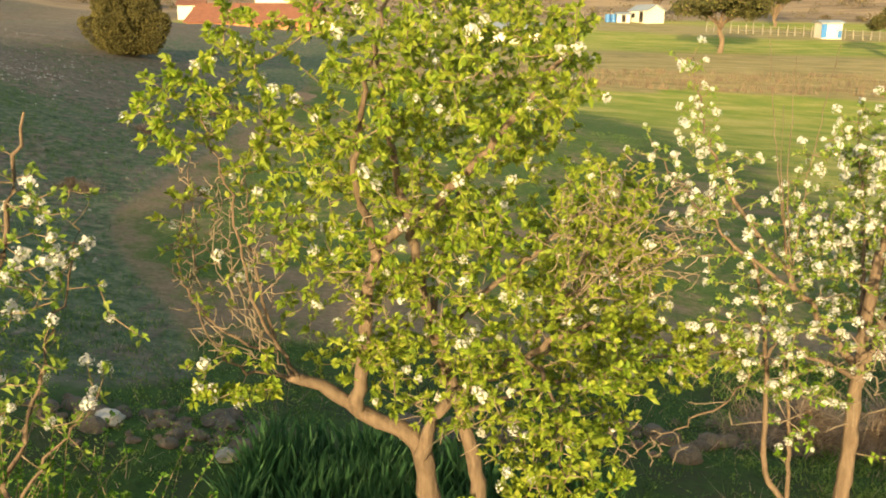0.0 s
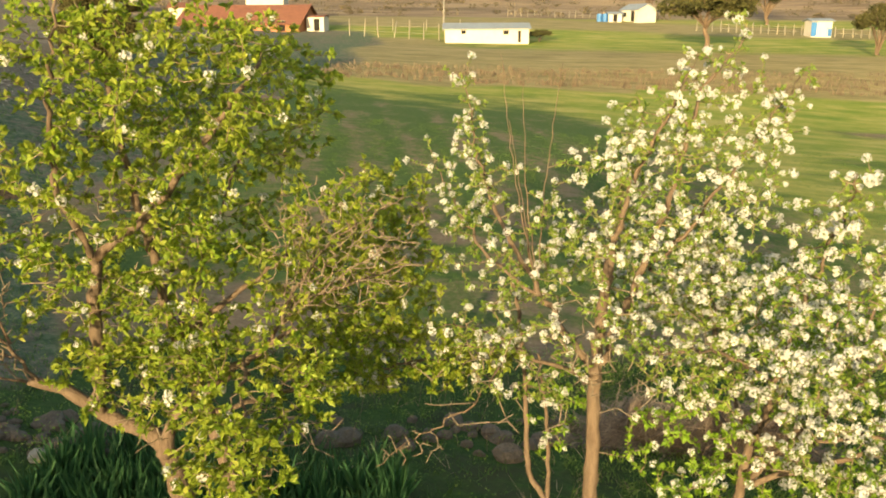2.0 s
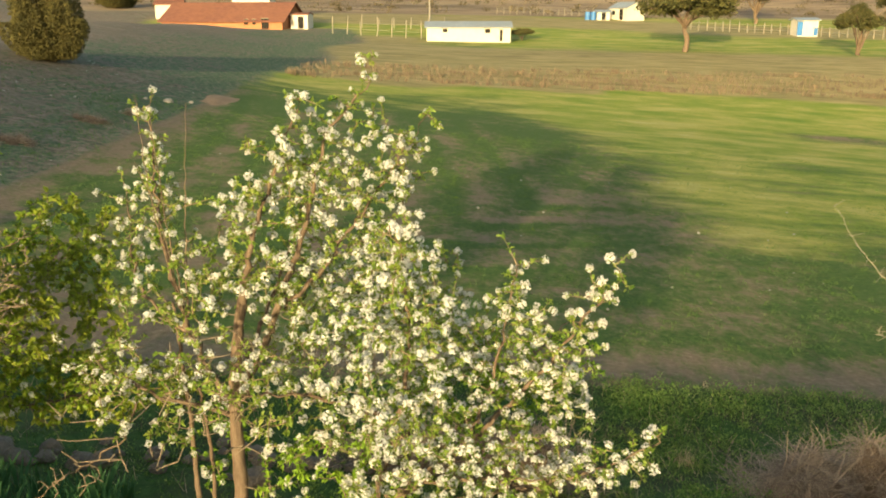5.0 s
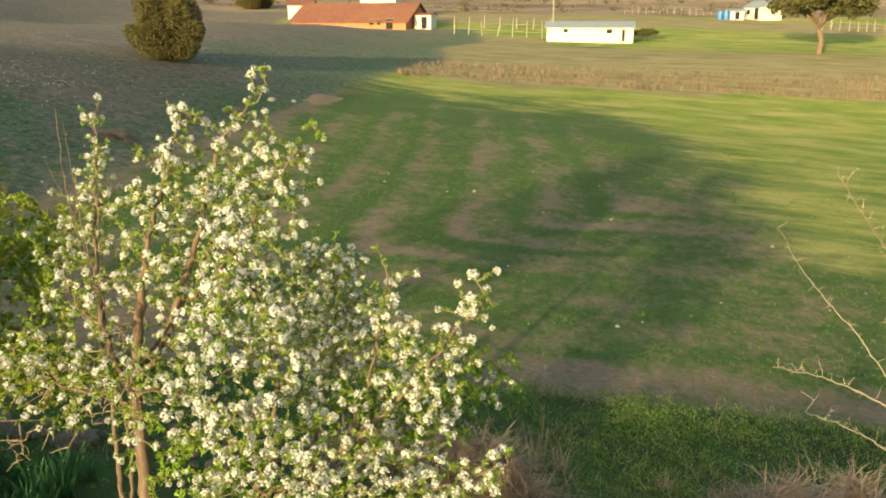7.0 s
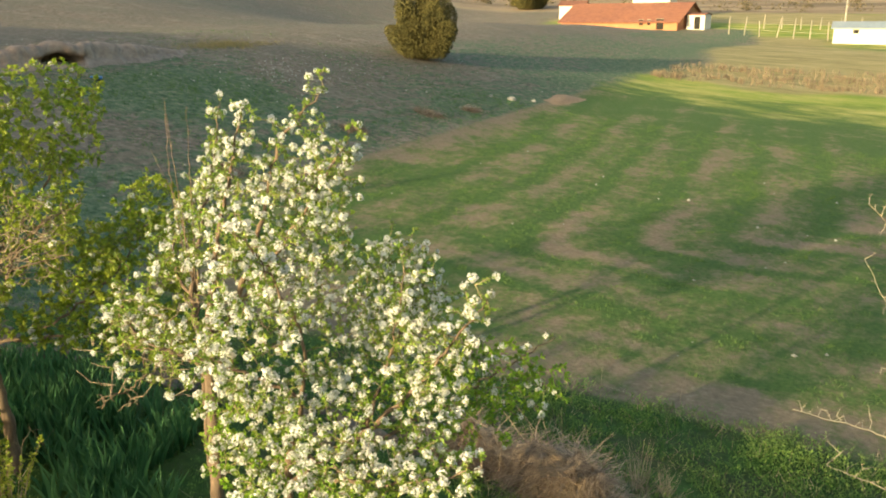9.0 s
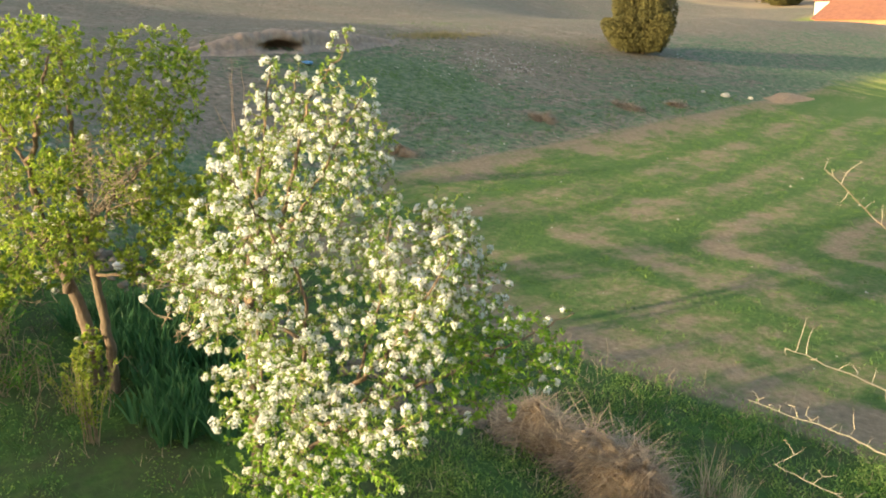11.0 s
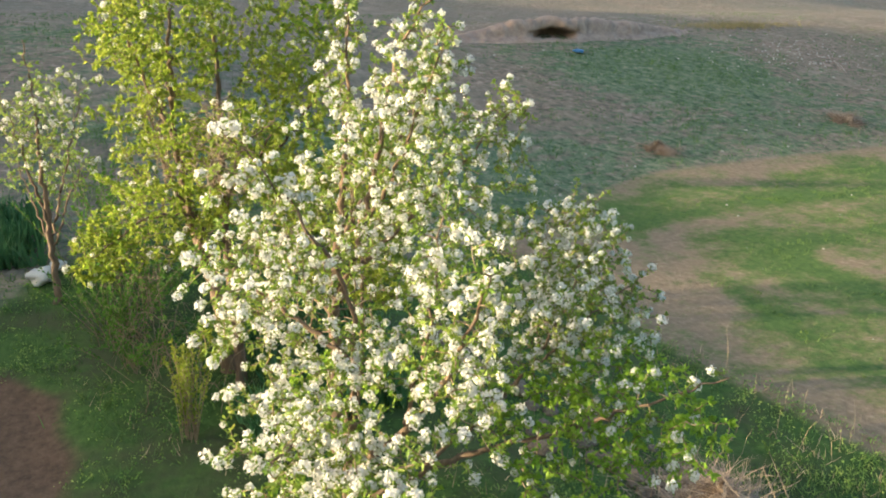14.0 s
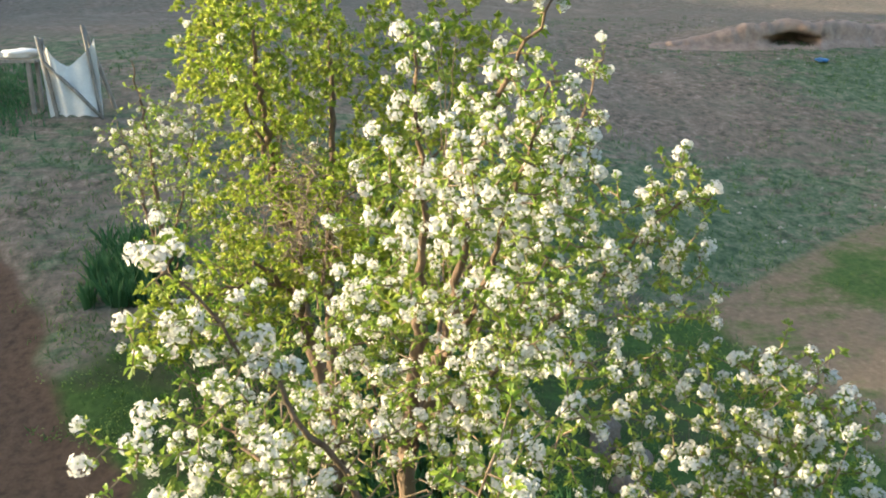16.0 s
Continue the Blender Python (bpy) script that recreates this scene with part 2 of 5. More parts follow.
def quads_object(name, verts, per, faces, mat, parent=None, smooth=False):
    """Many copies of one small mesh: verts is (count, per, 3), faces index the verts of one copy."""
    count = len(verts)
    me = bpy.data.meshes.new(name)
    v = np.asarray(verts, np.float32).reshape(-1, 3)
    sizes = [len(f) for f in faces]
    base = np.concatenate([np.asarray(f) for f in faces])
    idx = (base[None, :] + (np.arange(count) * per)[:, None]).ravel().astype(np.int32)
    loops = np.tile(sizes, count)
    starts = np.concatenate([[0], np.cumsum(loops)[:-1]]).astype(np.int32)
    me.vertices.add(len(v))
    me.vertices.foreach_set("co", v.ravel())
    me.loops.add(len(idx))
    me.loops.foreach_set("vertex_index", idx)
    me.polygons.add(len(loops))
    me.polygons.foreach_set("loop_start", starts)
    me.polygons.foreach_set("loop_total", loops.astype(np.int32))
    me.update(calc_edges=True)
    me.validate()
    me.materials.append(mat)
    if smooth:
        me.polygons.foreach_set("use_smooth", [True] * len(me.polygons))
    ob = new(name, me)
    if parent is not None:
        ob.parent = parent
    return ob


def part(name, bm, mat, parent, label="", smooth=False):
    me = bpy.data.meshes.new(name)
    bm.to_mesh(me)
    bm.free()
    me.materials.append(mat)
    if smooth:
        me.polygons.foreach_set("use_smooth", [True] * len(me.polygons))
    ob = new(name, me)
    if parent is not None:
        ob.parent = parent
    return tagged(ob, label)


def empty(name, m):
    ob = new(name)
    ob.matrix_basis = m
    ob.empty_display_size = 0.2
    return ob


def box_bm(sx, sy, sz, at=(0, 0, 0), bevel=0.0, turn=None):
    bm = bmesh.new()
    bmesh.ops.create_cube(bm, size=1.0)
    bmesh.ops.scale(bm, vec=(sx, sy, sz), verts=bm.verts)
    if bevel:
        bmesh.ops.bevel(bm, geom=bm.edges[:], offset=bevel, segments=2, affect="EDGES", profile=0.7)
    if turn:
        bmesh.ops.transform(bm, matrix=turn, verts=bm.verts)
    bmesh.ops.translate(bm, vec=at, verts=bm.verts)
    return bm


def frames_for(d):
    """Two unit vectors at right angles to each of the directions d (n, 3)."""
    up = np.where(np.abs(d[:, 2:]) > 0.9, [[1.0, 0, 0]], [[0, 0, 1.0]])
    a = np.cross(d, up)
    a /= np.maximum(np.linalg.norm(a, axis=1, keepdims=True), 1e-9)
    return a, np.cross(d, a)


def tubes(chains):
    """Verts and faces of tapered tubes; a chain is (points (n, 3), radii (n,), sides)."""
    V, Fc, k = [], [], 0
    for p, r, sides in chains:
        p = np.asarray(p, float)
        d = np.gradient(p, axis=0)
        d /= np.maximum(np.linalg.norm(d, axis=1, keepdims=True), 1e-9)
        a, b = frames_for(d)
        ang = np.arange(sides) * 2 * math.pi / sides
        ring = p[:, None] + np.asarray(r)[:, None, None] * (np.cos(ang)[None, :, None] * a[:, None] + np.sin(ang)[None, :, None] * b[:, None])
        V.append(ring.reshape(-1, 3))
        for i in range(len(p) - 1):
            for j in range(sides):
                j2 = (j + 1) % sides
                Fc.append((k + i * sides + j, k + i * sides + j2, k + (i + 1) * sides + j2, k + (i + 1) * sides + j))
        Fc.append(tuple(k + (len(p) - 1) * sides + j for j in range(sides)))
        k += len(p) * sides
    return np.concatenate(V), Fc


def smooth_line(pts, step):
    """A Catmull-Rom line through pts, sampled about every step metres."""
    p = np.asarray(pts, float)
    q = np.vstack([2 * p[0] - p[1], p, 2 * p[-1] - p[-2]])
    out = []
    for i in range(1, len(q) - 2):
        n = max(2, int(np.linalg.norm(q[i + 1] - q[i]) / step))
        for t in np.linspace(0, 1, n, endpoint=False):
            out.append(0.5 * (2 * q[i] + (q[i + 1] - q[i - 1]) * t + (2 * q[i - 1] - 5 * q[i] + 4 * q[i + 1] - q[i + 2]) * t * t
                              + (3 * q[i] - q[i - 1] - 3 * q[i + 1] + q[i + 2]) * t ** 3))
    out.append(p[-1])
    return np.array(out)


# ======================================================================== the ground


def sstep(a, b, x):
    u = np.clip((x - a) / (b - a), 0, 1)
    return u * u * (3 - 2 * u)


def ground_base(x, y):
    """The lie of the land: a field that falls to the east, a hillside to the west, rising country far off, and an added
    ridge in the south that casts shade.
    """
    x, y = np.asarray(x, float), np.asarray(y, float)
    z = -0.0773 * np.clip(x, -60, 45) + 0.005 * y - 0.034
    s = -5.2 + (1 - sstep(6, 16, y)) * 4.2 - x
    z = z + 0.17 * (s + np.sqrt(s * s + 2.0)) / 2 * (1 - 0.6 * sstep(8, 30, s))
    z = z + 0.35 * (1 - sstep(7.5, 10.5, y))
    w = sstep(45, 92, y) * (1 - sstep(25, 60, -x - 0.15 * y))
    far = 2.3 - 0.02 * x + np.maximum(0, y - 95) * 0.08
    z = z * (1 - w) + far * w
    z = z + 1.5 * np.exp(-((x + 26) / 10) ** 2) * sstep(52, 80, y) * (1 - sstep(96, 109, y))
    # unseen ridge behind the camera, added to keep verge and hillside out of the sun
    shade_ridge = sstep(-7, -22, y)
    z = z * (1 - shade_ridge) + shade_ridge * np.maximum(z, 5.5 - 0.30 * sstep(-9, -3, x) + 1.2 * sstep(-9.5, -13.5, x) + 7.0 * sstep(19, 30, -x))
    r = np.hypot(x - 5, y)
    z = z + np.maximum(0, r - 170) * 0.10 * (1 - 0.6 * sstep(300, 900, r))
    return z


def field_masks(x, y):
    """What grows where, with some sun and shade put in: green, dry, hill and scrub, each from 0 to 1."""
    left = x - (-5.6 + 3.9 * (1 - sstep(9, 18, y)) - 0.03 * (y - 20))
    near = y - (12.75 + 0.05 * (x - 5) - 0.45 * (1 - sstep(2, 7, x)))
    k = 1.7
    d = -k * np.log(np.exp(-np.clip(left * 0.8, -20, 60) / k) + np.exp(-np.clip(near * 0.75, -20, 60) / k))
    wob = 0.07 * np.sin(x * 0.5 + y * 0.19) + 0.05 * np.sin(y * 0.7 - x * 0.31) + 0.025 * np.sin(x * 2.3 + 2.0 * np.sin(y * 0.8)) + 0.02 * np.sin(y * 3.1 + x)
    # each sown row runs up the field and bends along the headland at its near end
    lean = 0.145 * (y - 28 + np.sqrt((y - 28) ** 2 + 16)) / 2
    u = (x + 3.15 + lean) / 2.17
    v = (near - 1.85) / 2.1 + 0.10 * np.maximum(0, x - 1) * (1 - sstep(5, 9, x))
    line = -0.16 * np.log(np.exp(-np.clip(u, -8, 12) / 0.16) + np.exp(-np.clip(v, -8, 12) / 0.16)) + wob
    turn = line - np.round(line)
    after = turn - 0.36
    after = after - np.round(after)
    bend = np.exp(-((u - v) / 0.9) ** 2)
    patchy = np.clip(0.72 + 0.45 * np.sin(y * 0.55 + 2.1 * np.sin(x * 0.7) + 1.0) + 0.25 * np.sin(x * 1.9 + y * 1.3), 0.15, 1.2)
    rows = np.exp(-(turn / 0.11) ** 2) * (0.85 + 0.4 * bend) - (0.62 * patchy + 0.62 * bend) * np.exp(-(after / 0.17) ** 2)
    fade = (1 - 0.75 * sstep(6.5, 11, x + lean)) * (1 - 0.75 * sstep(42, 54, y)) * sstep(-0.6, 0.3, line)
    fade = np.clip(fade, 0, 1) * (1 - 0.7 * sstep(1.2, 2.6, u - v) * (0.5 + 0.5 * np.sin(0.9 * x + 1.7 * y)))
    blot = np.sin(x * 0.83 + 1.7 * np.sin(y * 0.31)) * np.sin(y * 0.61 + 1.3 * np.sin(x * 0.27)) + 0.6 * np.sin(x * 0.31 - y * 0.23 + 1)
    green = 0.66 + rows * fade * 0.46 + 0.13 * blot * (1 - fade) * (1 - sstep(44, 56, y))
    green = green + 0.22 * sstep(33, 46, y) + 0.12 * sstep(6, 9, d) * sstep(14, 22, x)
    path = np.maximum(1 - sstep(0.6, 1.5, near - 1.1 * (1 - sstep(-1.5, 3, x))), (1 - sstep(0.0, 1.0, left + 0.30 * np.sin(x * 1.3 + y * 0.9) + 0.22 * np.sin(y * 2.1 - x * 0.6))) * (1 - sstep(46, 51, y)))
    green = green * (1 - path) + 0.24 * path
    red = np.exp(-(((x - 28) / 7) ** 2 + ((y - 49) / 1.6) ** 2))
    green = green - 0.7 * red
    verge = 1 - sstep(-0.9, -0.1, near)
    green = green * (1 - verge) + verge * 0.92
    edge = np.where(x < 0.9, 4.02 + 0.43 * x, 4.4 + 0.13 * (x - 0.9)) - 1.2 * sstep(3.5, 8.0, x) + 0.13 * np.sin(x * 1.7 + 0.5) + 0.07 * np.sin(x * 4.3)
    furrow = sstep(-0.30, 0.45, edge - y) * (1 - sstep(2.2, 2.8, edge - y)) * (1 - sstep(5.0, 9.0, -x))
    green = green - 1.2 * furrow
    y0, y = y, y + 1.2 * np.sin(x * 0.21) + 0.7 * np.sin(x * 0.53 + 1)
    dry = sstep(55, 60, y - 0.15 * (x - 5)) * (1 - sstep(81, 84, y)) * 0.9 + 0.35 * sstep(36, 50, y) * (1 - sstep(55, 60, y)) * sstep(8, 20, x)
    # the eastern and far shares also paint the sunlit part of the crop
    dry = dry + 0.9 * sstep(103, 108, y) + 0.62 * sstep(7.5, 15, x) * sstep(15, 26, y)
    dry = (dry + 0.5 * sstep(43, 52, y)) * (1 - red)
    y = y0
    hill = sstep(-0.2, 0.8, -left - 0.3 * (1 - sstep(10, 20, y))) * (1 - sstep(48, 62, y + 0.6 * (x + 12))) 
    wander = (1 - sstep(7, 11, y)) * (1.3 * np.sin(y * 0.55 + 0.7) + 0.7 * np.sin(y * 1.35 + x * 0.8))
    hill = np.where(y < 11, sstep(-0.2 - 0.8 * (1 - sstep(7, 11, y)), 0.8 + 0.8 * (1 - sstep(7, 11, y)), -left - 0.3 + wander), hill)
    # hill thinned so dark litter paints the shade beside the small pear
    hill = hill * (1 - 0.85 * np.exp(-(((x + 2.6) / 1.7) ** 2 + ((y - 7.4) / 2.0) ** 2)))
    hill = np.maximum(hill, sstep(24, 34, -x - 0.05 * y))
    hill = hill * (1 - 0.9 * furrow)
    hill = np.maximum(hill, sstep(-2.5, -8.5, x + 1.2 * np.sin(y * 0.25)) * sstep(46, 55, y) * (1 - sstep(106, 113, y)))
    scrub = sstep(128, 142, y - 0.1 * x)
    return green, dry, hill, scrub, left, near, d, furrow


def fallow(x, y):
    """Where last year's dry growth stands: the reed strip, the ground behind it and a pale strip beyond the sheds."""
    w = y + 1.0 * np.sin(x * 0.21) + 0.5 * np.sin(x * 0.53 + 1) - 0.15 * (x - 5) * (1 - sstep(25, 60, x))
    band = sstep(58.5, 60.5, w) * (1 - sstep(84, 95, y) * sstep(-2, 9, x))
    return np.clip(band * (1 - sstep(101, 106, y)) * (1 - 0.25 * sstep(70, 82, w)) + sstep(115, 119, y + 0.1 * x) * (1 - sstep(131, 137, y + 0.1 * x)), 0, 1)


def hill_sward(x, y):
    """How thick the grass stands on the hillside: a green hollow, thin mauve ground above and to its side."""
    s = 0.40 + 0.16 * np.sin(x * 0.31 + 1.2 * np.sin(y * 0.23)) * np.sin(y * 0.27 + 0.6)
    s = s + 0.55 * np.exp(-(((x + 13.2) / 3.0) ** 2 + ((y - 23.6) / 4.2) ** 2) ** 1.5)
    s = s - 0.35 * np.exp(-(((x + 14.2) / 2.6) ** 2 + ((y - 32.0) / 4.0) ** 2))
    s = s - 0.25 * np.exp(-(((x + 11.5) / 4.5) ** 2 + ((y - 14.5) / 4.0) ** 2)) - 0.30 * sstep(16.5, 19.5, -x)
    s = s + 0.40 * np.exp(-(((x + 5.5) / 2.8) ** 2 + ((y - 11.5) / 4.0) ** 2))
    return s + 0.22 * np.exp(-(((x + 7.8) / 1.8) ** 2)) + 0.10 * sstep(42, 55, y)


def axis_steps(lo, hi, core_lo, core_hi, step, grow=1.09):
    out = list(np.arange(core_lo, core_hi + step / 2, step))
    s, v = step, out[-1]
    while v < hi:
        s *= grow
        v += s
        out.append(v)
    s, v = step, out[0]
    while v > lo:
        s *= grow
        v -= s
        out.insert(0, v)
    return np.array(out)


gx = axis_steps(-1500, 1500, -12, 16, 0.16)
gy = axis_steps(-900, 1900, 1.5, 30, 0.16)


def lumps(x, y):
    """Small unevenness, a few centimetres."""
    rg = np.random.default_rng(3)
    z = 0 * x
    for k in range(5, 24):
        f = 0.35 * 1.16 ** k
        a, p = rg.random() * 3.1416, rg.random() * 6.283
        u, v = x * math.cos(a) + y * math.sin(a), y * math.cos(a) - x * math.sin(a)
        z = z + 0.011 / f ** 0.75 * np.sin(u * f + p + 1.5 * np.sin(v * f * 0.6 + 2 * p))
    return 0.55 * z * (1 - sstep(60, 120, np.hypot(x, y)))


def ground(x, y):
    x, y = np.asarray(x, float), np.asarray(y, float)
    fur = field_masks(x, y)[7]
    return ground_base(x, y) + lumps(x, y) - 0.10 * fur


X, Y = np.meshgrid(gx, gy, indexing="ij")
Z = ground(X, Y)
nx, ny = len(gx), len(gy)
gv = np.stack([X, Y, Z], -1).reshape(-1, 3)
ii = (np.arange(nx - 1)[:, None] * ny + np.arange(ny - 1)[None, :]).ravel()
gf = np.stack([ii, ii + ny, ii + ny + 1, ii + 1], 1)
me = bpy.data.meshes.new("ground")
me.vertices.add(len(gv))
me.vertices.foreach_set("co", gv.astype(np.float32).ravel())
me.loops.add(gf.size)
me.loops.foreach_set("vertex_index", gf.astype(np.int32).ravel())
me.polygons.add(len(gf))
me.polygons.foreach_set("loop_start", (np.arange(len(gf)) * 4).astype(np.int32))
me.polygons.foreach_set("loop_total", np.full(len(gf), 4, np.int32))
me.update(calc_edges=True)
me.polygons.foreach_set("use_smooth", [True] * len(gf))
masks = field_masks(gv[:, 0], gv[:, 1])
for key, val in zip(("green", "field_dry_sunlit", "hill", "scrub", "sward", "verge", "track", "fallow"), (*masks[:4], hill_sward(gv[:, 0], gv[:, 1]), (1 - sstep(-0.9, 0.1, masks[5])) * (1 - masks[2]) * sstep(-6, 0, gv[:, 1]), masks[7], fallow(gv[:, 0], gv[:, 1]))):
    me.attributes.new(key, "FLOAT", "POINT").data.foreach_set("value", np.clip(val, 0, 1).astype(np.float32))
me.materials.append(M_GROUND)
tagged(new("ground", me), "field of green crop rows, bare earth and a grazed hillside", "ground", kind="structure")

rng = np.random.default_rng(7)

# ======================================================================== trees


class Tree:
    """Limbs given by hand, twigs grown towards points in the crown, and what grows on the twigs."""

    def __init__(self, seed):
        self.rng = np.random.default_rng(seed)
        self.pts, self.par, self.rad = [], [], []
        self.tips = []
        self.limbs = []

    def limb(self, pts, r0, r1, step=0.07, wobble=0.012):
        p = smooth_line(pts, step)
        p[1:-1] += self.rng.normal(0, wobble, (len(p) - 2, 3))
        r = np.linspace(r0, r1, len(p)) * (1 + 0.06 * np.sin(np.arange(len(p)) * 1.7))
        self.limbs.append((p, r))
        prev = -1
        for q in p:
            self.pts.append(q)
            self.par.append(prev)
            prev = len(self.pts) - 1
        return p

    def grow(self, tips, lift=0.25, wobble=0.010, reach=1.4, step=0.06, bend=0.07):
        """A twig from the nearest wood to every tip, the nearest tips first."""
        P = np.array(self.pts)
        tips = np.asarray(tips)
        dist = np.min(np.linalg.norm(tips[:, None] - P[None], axis=2), axis=1)
        new_chains = []
        for t in tips[np.argsort(dist)]:
            P = np.array(self.pts) if not isinstance(P, np.ndarray) else P
            off = t - P
            dd = np.linalg.norm(off, axis=1) + 0.35 * np.maximum(0, -off[:, 2]) + 0.1 * np.maximum(0, np.abs(off[:, 2]) - 0.4)
            j = int(np.argmin(dd))
            a = P[j]
            length = float(np.linalg.norm(t - a))
            if length < 0.03 or length > reach:
                continue
            n = max(2, int(length / step))
            u = np.linspace(0, 1, n + 1)[1:]
            mid = (a + t) / 2 + np.array([0, 0, -lift * length * 0.5]) + self.rng.normal(0, bend * length, 3)
            line = (1 - u)[:, None] ** 2 * a + 2 * ((1 - u) * u)[:, None] * mid + (u ** 2)[:, None] * t
            line[:-1] += self.rng.normal(0, wobble * min(1, length * 2), (n - 1 + 0, 3)) if n > 1 else 0
            prev = j
            for q in line:
                self.pts.append(q)
                self.par.append(prev)
                prev = len(self.pts) - 1
            P = np.vstack([P, line])
            new_chains.append(np.vstack([a, line]))
            self.tips.append((line[-1], line[-1] - line[-2] if n > 1 else t - a))
        return new_chains

    def ends(self, share=0.45, thick=0.012):
        """The thin outer parts of the limbs, as chains that carry leaves too."""
        return [p[int(len(p) * (1 - share)):] for p, r in self.limbs if r[-1] <= thick and len(p) > 8]


def ellipsoid_tips(rg, centre, radii, count, shell=0.35):
    """Points in an ellipsoid, denser towards its skin."""
    d = rg.normal(size=(count, 3))
    d /= np.linalg.norm(d, axis=1, keepdims=True)
    r = (shell + (1 - shell) * rg.random((count, 1))) ** 0.7
    return np.asarray(centre) + d * r * np.asarray(radii)


def unit(v):
    return v / np.maximum(np.linalg.norm(v, axis=-1, keepdims=True), 1e-9)


def leaf_verts(rg, base, way, length, width, fold=0.25, droop=0.2):
    """Folded leaf blades (n, 6, 3): base, two at the middle of each side, tip, and the midrib."""
    n = len(base)
    way = unit(way)
    side = unit(np.cross(way, rg.normal(size=(n, 3))))
    nor = np.cross(side, way)
    L, W = length[:, None], width[:, None]
    tip = base + way * L - np.array([0, 0, 1]) * L * droop * rg.random((n, 1))
    mid = base + way * L * 0.5 + nor * L * 0.04
    return np.stack([base, mid - side * W * 0.5 + nor * W * fold, tip, mid + side * W * 0.5 + nor * W * fold, mid - nor * W * 0.12], 1)


LEAF_FACES = [(0, 4, 1), (1, 4, 2), (0, 3, 4), (4, 3, 2)]


def flower_verts(rg, centre, axis, radius):
    """Open five-petalled flowers (n, 16, 3): a centre and three points to each petal."""
    n = len(centre)
    axis = unit(axis)
    a, b = frames_for(axis)
    spin = rg.random(n) * 6.283
    out = [centre]
    for k in range(5):
        for da, rr, lift in ((-0.60, 0.74, 0.12), (0.0, 1.0, 0.20), (0.60, 0.74, 0.12)):
            ang = (spin + k * 1.2566 + da)[:, None]
            out.append(centre + radius[:, None] * (rr * (np.cos(ang) * a + np.sin(ang) * b) + lift * axis))
    return np.stack(out, 1)


FLOWER_FACES = [(0, 1 + 3 * k, 2 + 3 * k, 3 + 3 * k) for k in range(5)]


CLUSTERS = []
for k in range(12):
    rk = np.random.default_rng(900 + k)
    nf = 30 + k % 6
    hk = 1 - 1.62 * (np.arange(nf) + 0.5) / nf
    gk = np.arange(nf) * 2.39996 + k
    dk = np.column_stack([np.sqrt(1 - hk ** 2) * np.cos(gk), np.sqrt(1 - hk ** 2) * np.sin(gk), hk])
    dk = unit(dk + 0.18 * rk.normal(size=(nf, 3)))
    ck = dk * (0.50 + 0.46 * rk.random((nf, 1)))
    fl = flower_verts(rk, ck, unit(dk + 0.45 * rk.normal(size=(nf, 3))), 0.27 * (0.8 + 0.4 * rk.random(nf)))
    # the flowers share one base, to which short stalks tie them
    vk = np.vstack([[(0, 0, -0.45), (0.05, 0, -0.45)], fl.reshape(-1, 3)])
    fk = [tuple(2 + 16 * q + a for a in f) for q in range(nf) for f in FLOWER_FACES] + [(0, 1, 2 + 16 * q) for q in range(nf)]
    ob = mesh_object("blossom", vk, fk, M_PETAL)
    CLUSTERS.append((ob.data, vk, fk))
    bpy.data.objects.remove(ob)


def blossom_clusters(rg, centres, ways, parent, size=0.054, near=None, most=300):
    """Round clusters of flowers facing outwards: the nearest to a place in the plan each by itself, the rest joined."""
    n = len(centres)
    centres = centres + 0.022 * unit(ways)
    sz = size * (0.62 + 0.68 * rg.random(n))
    ax = unit(unit(ways) + np.array([0, 0, 0.55]) + 0.25 * rg.normal(size=(n, 3)))
    order = np.argsort(np.linalg.norm(centres[:, :2] - np.asarray(near), axis=1)) if near is not None else np.arange(n)
    rest, faces, at = [], [], 0
    for place, i in enumerate(order):
        q = Vector(ax[i]).to_track_quat("Z", "Y").to_matrix().to_4x4() @ Matrix.Rotation(rg.random() * 6.283, 4, "Z")
        m = Matrix.Translation(centres[i]) @ q @ Matrix.Scale(sz[i], 4)
        data, vk, fk = CLUSTERS[int(rg.integers(12))]
        if place < most:
            ob = new("blossom", data)
            ob.parent = parent
            ob.matrix_basis = m
        else:
            mm = np.array(m)
            rest.append(vk @ mm[:3, :3].T + mm[:3, 3])
            faces += [tuple(at + a for a in f) for f in fk]
            at += len(vk)
    if rest:
        tagged(mesh_object("blossom_mass", np.concatenate(rest), faces, M_PETAL, parent), "clusters of white five-petalled pear flowers", kind="stuff")


def wood_parts(tree, root, chains, dead, thin, mat, limb_name="limb", bare=()):
    for k, (p, r) in enumerate(tree.limbs):
        if r[0] < 0.05:
            r = r * 0.8
        v, f = tubes([(p, r, 10 if r[0] > 0.03 else 7)])
        mesh_object("trunk" if k == 0 else limb_name, v, f, M_DEADTWIG if k in bare else M_BARK, root, True)
    if chains:
        v, f = tubes([(c, np.linspace(thin * (1 + 0.9 * min(1.5, len(c) * 0.06)), thin * 0.45, len(c)), 4) for c in chains])
        tagged(mesh_object("branchwork", v, f, mat, root, True), kind="stuff")
    if dead:
        v, f = tubes([(c, np.linspace(thin * 1.5, thin * 0.6, len(c)), 4) for c in dead])
        tagged(mesh_object("bare_branchwork", v, f, M_DEADTWIG, root, True), "bare dry lichened twigs", kind="stuff")


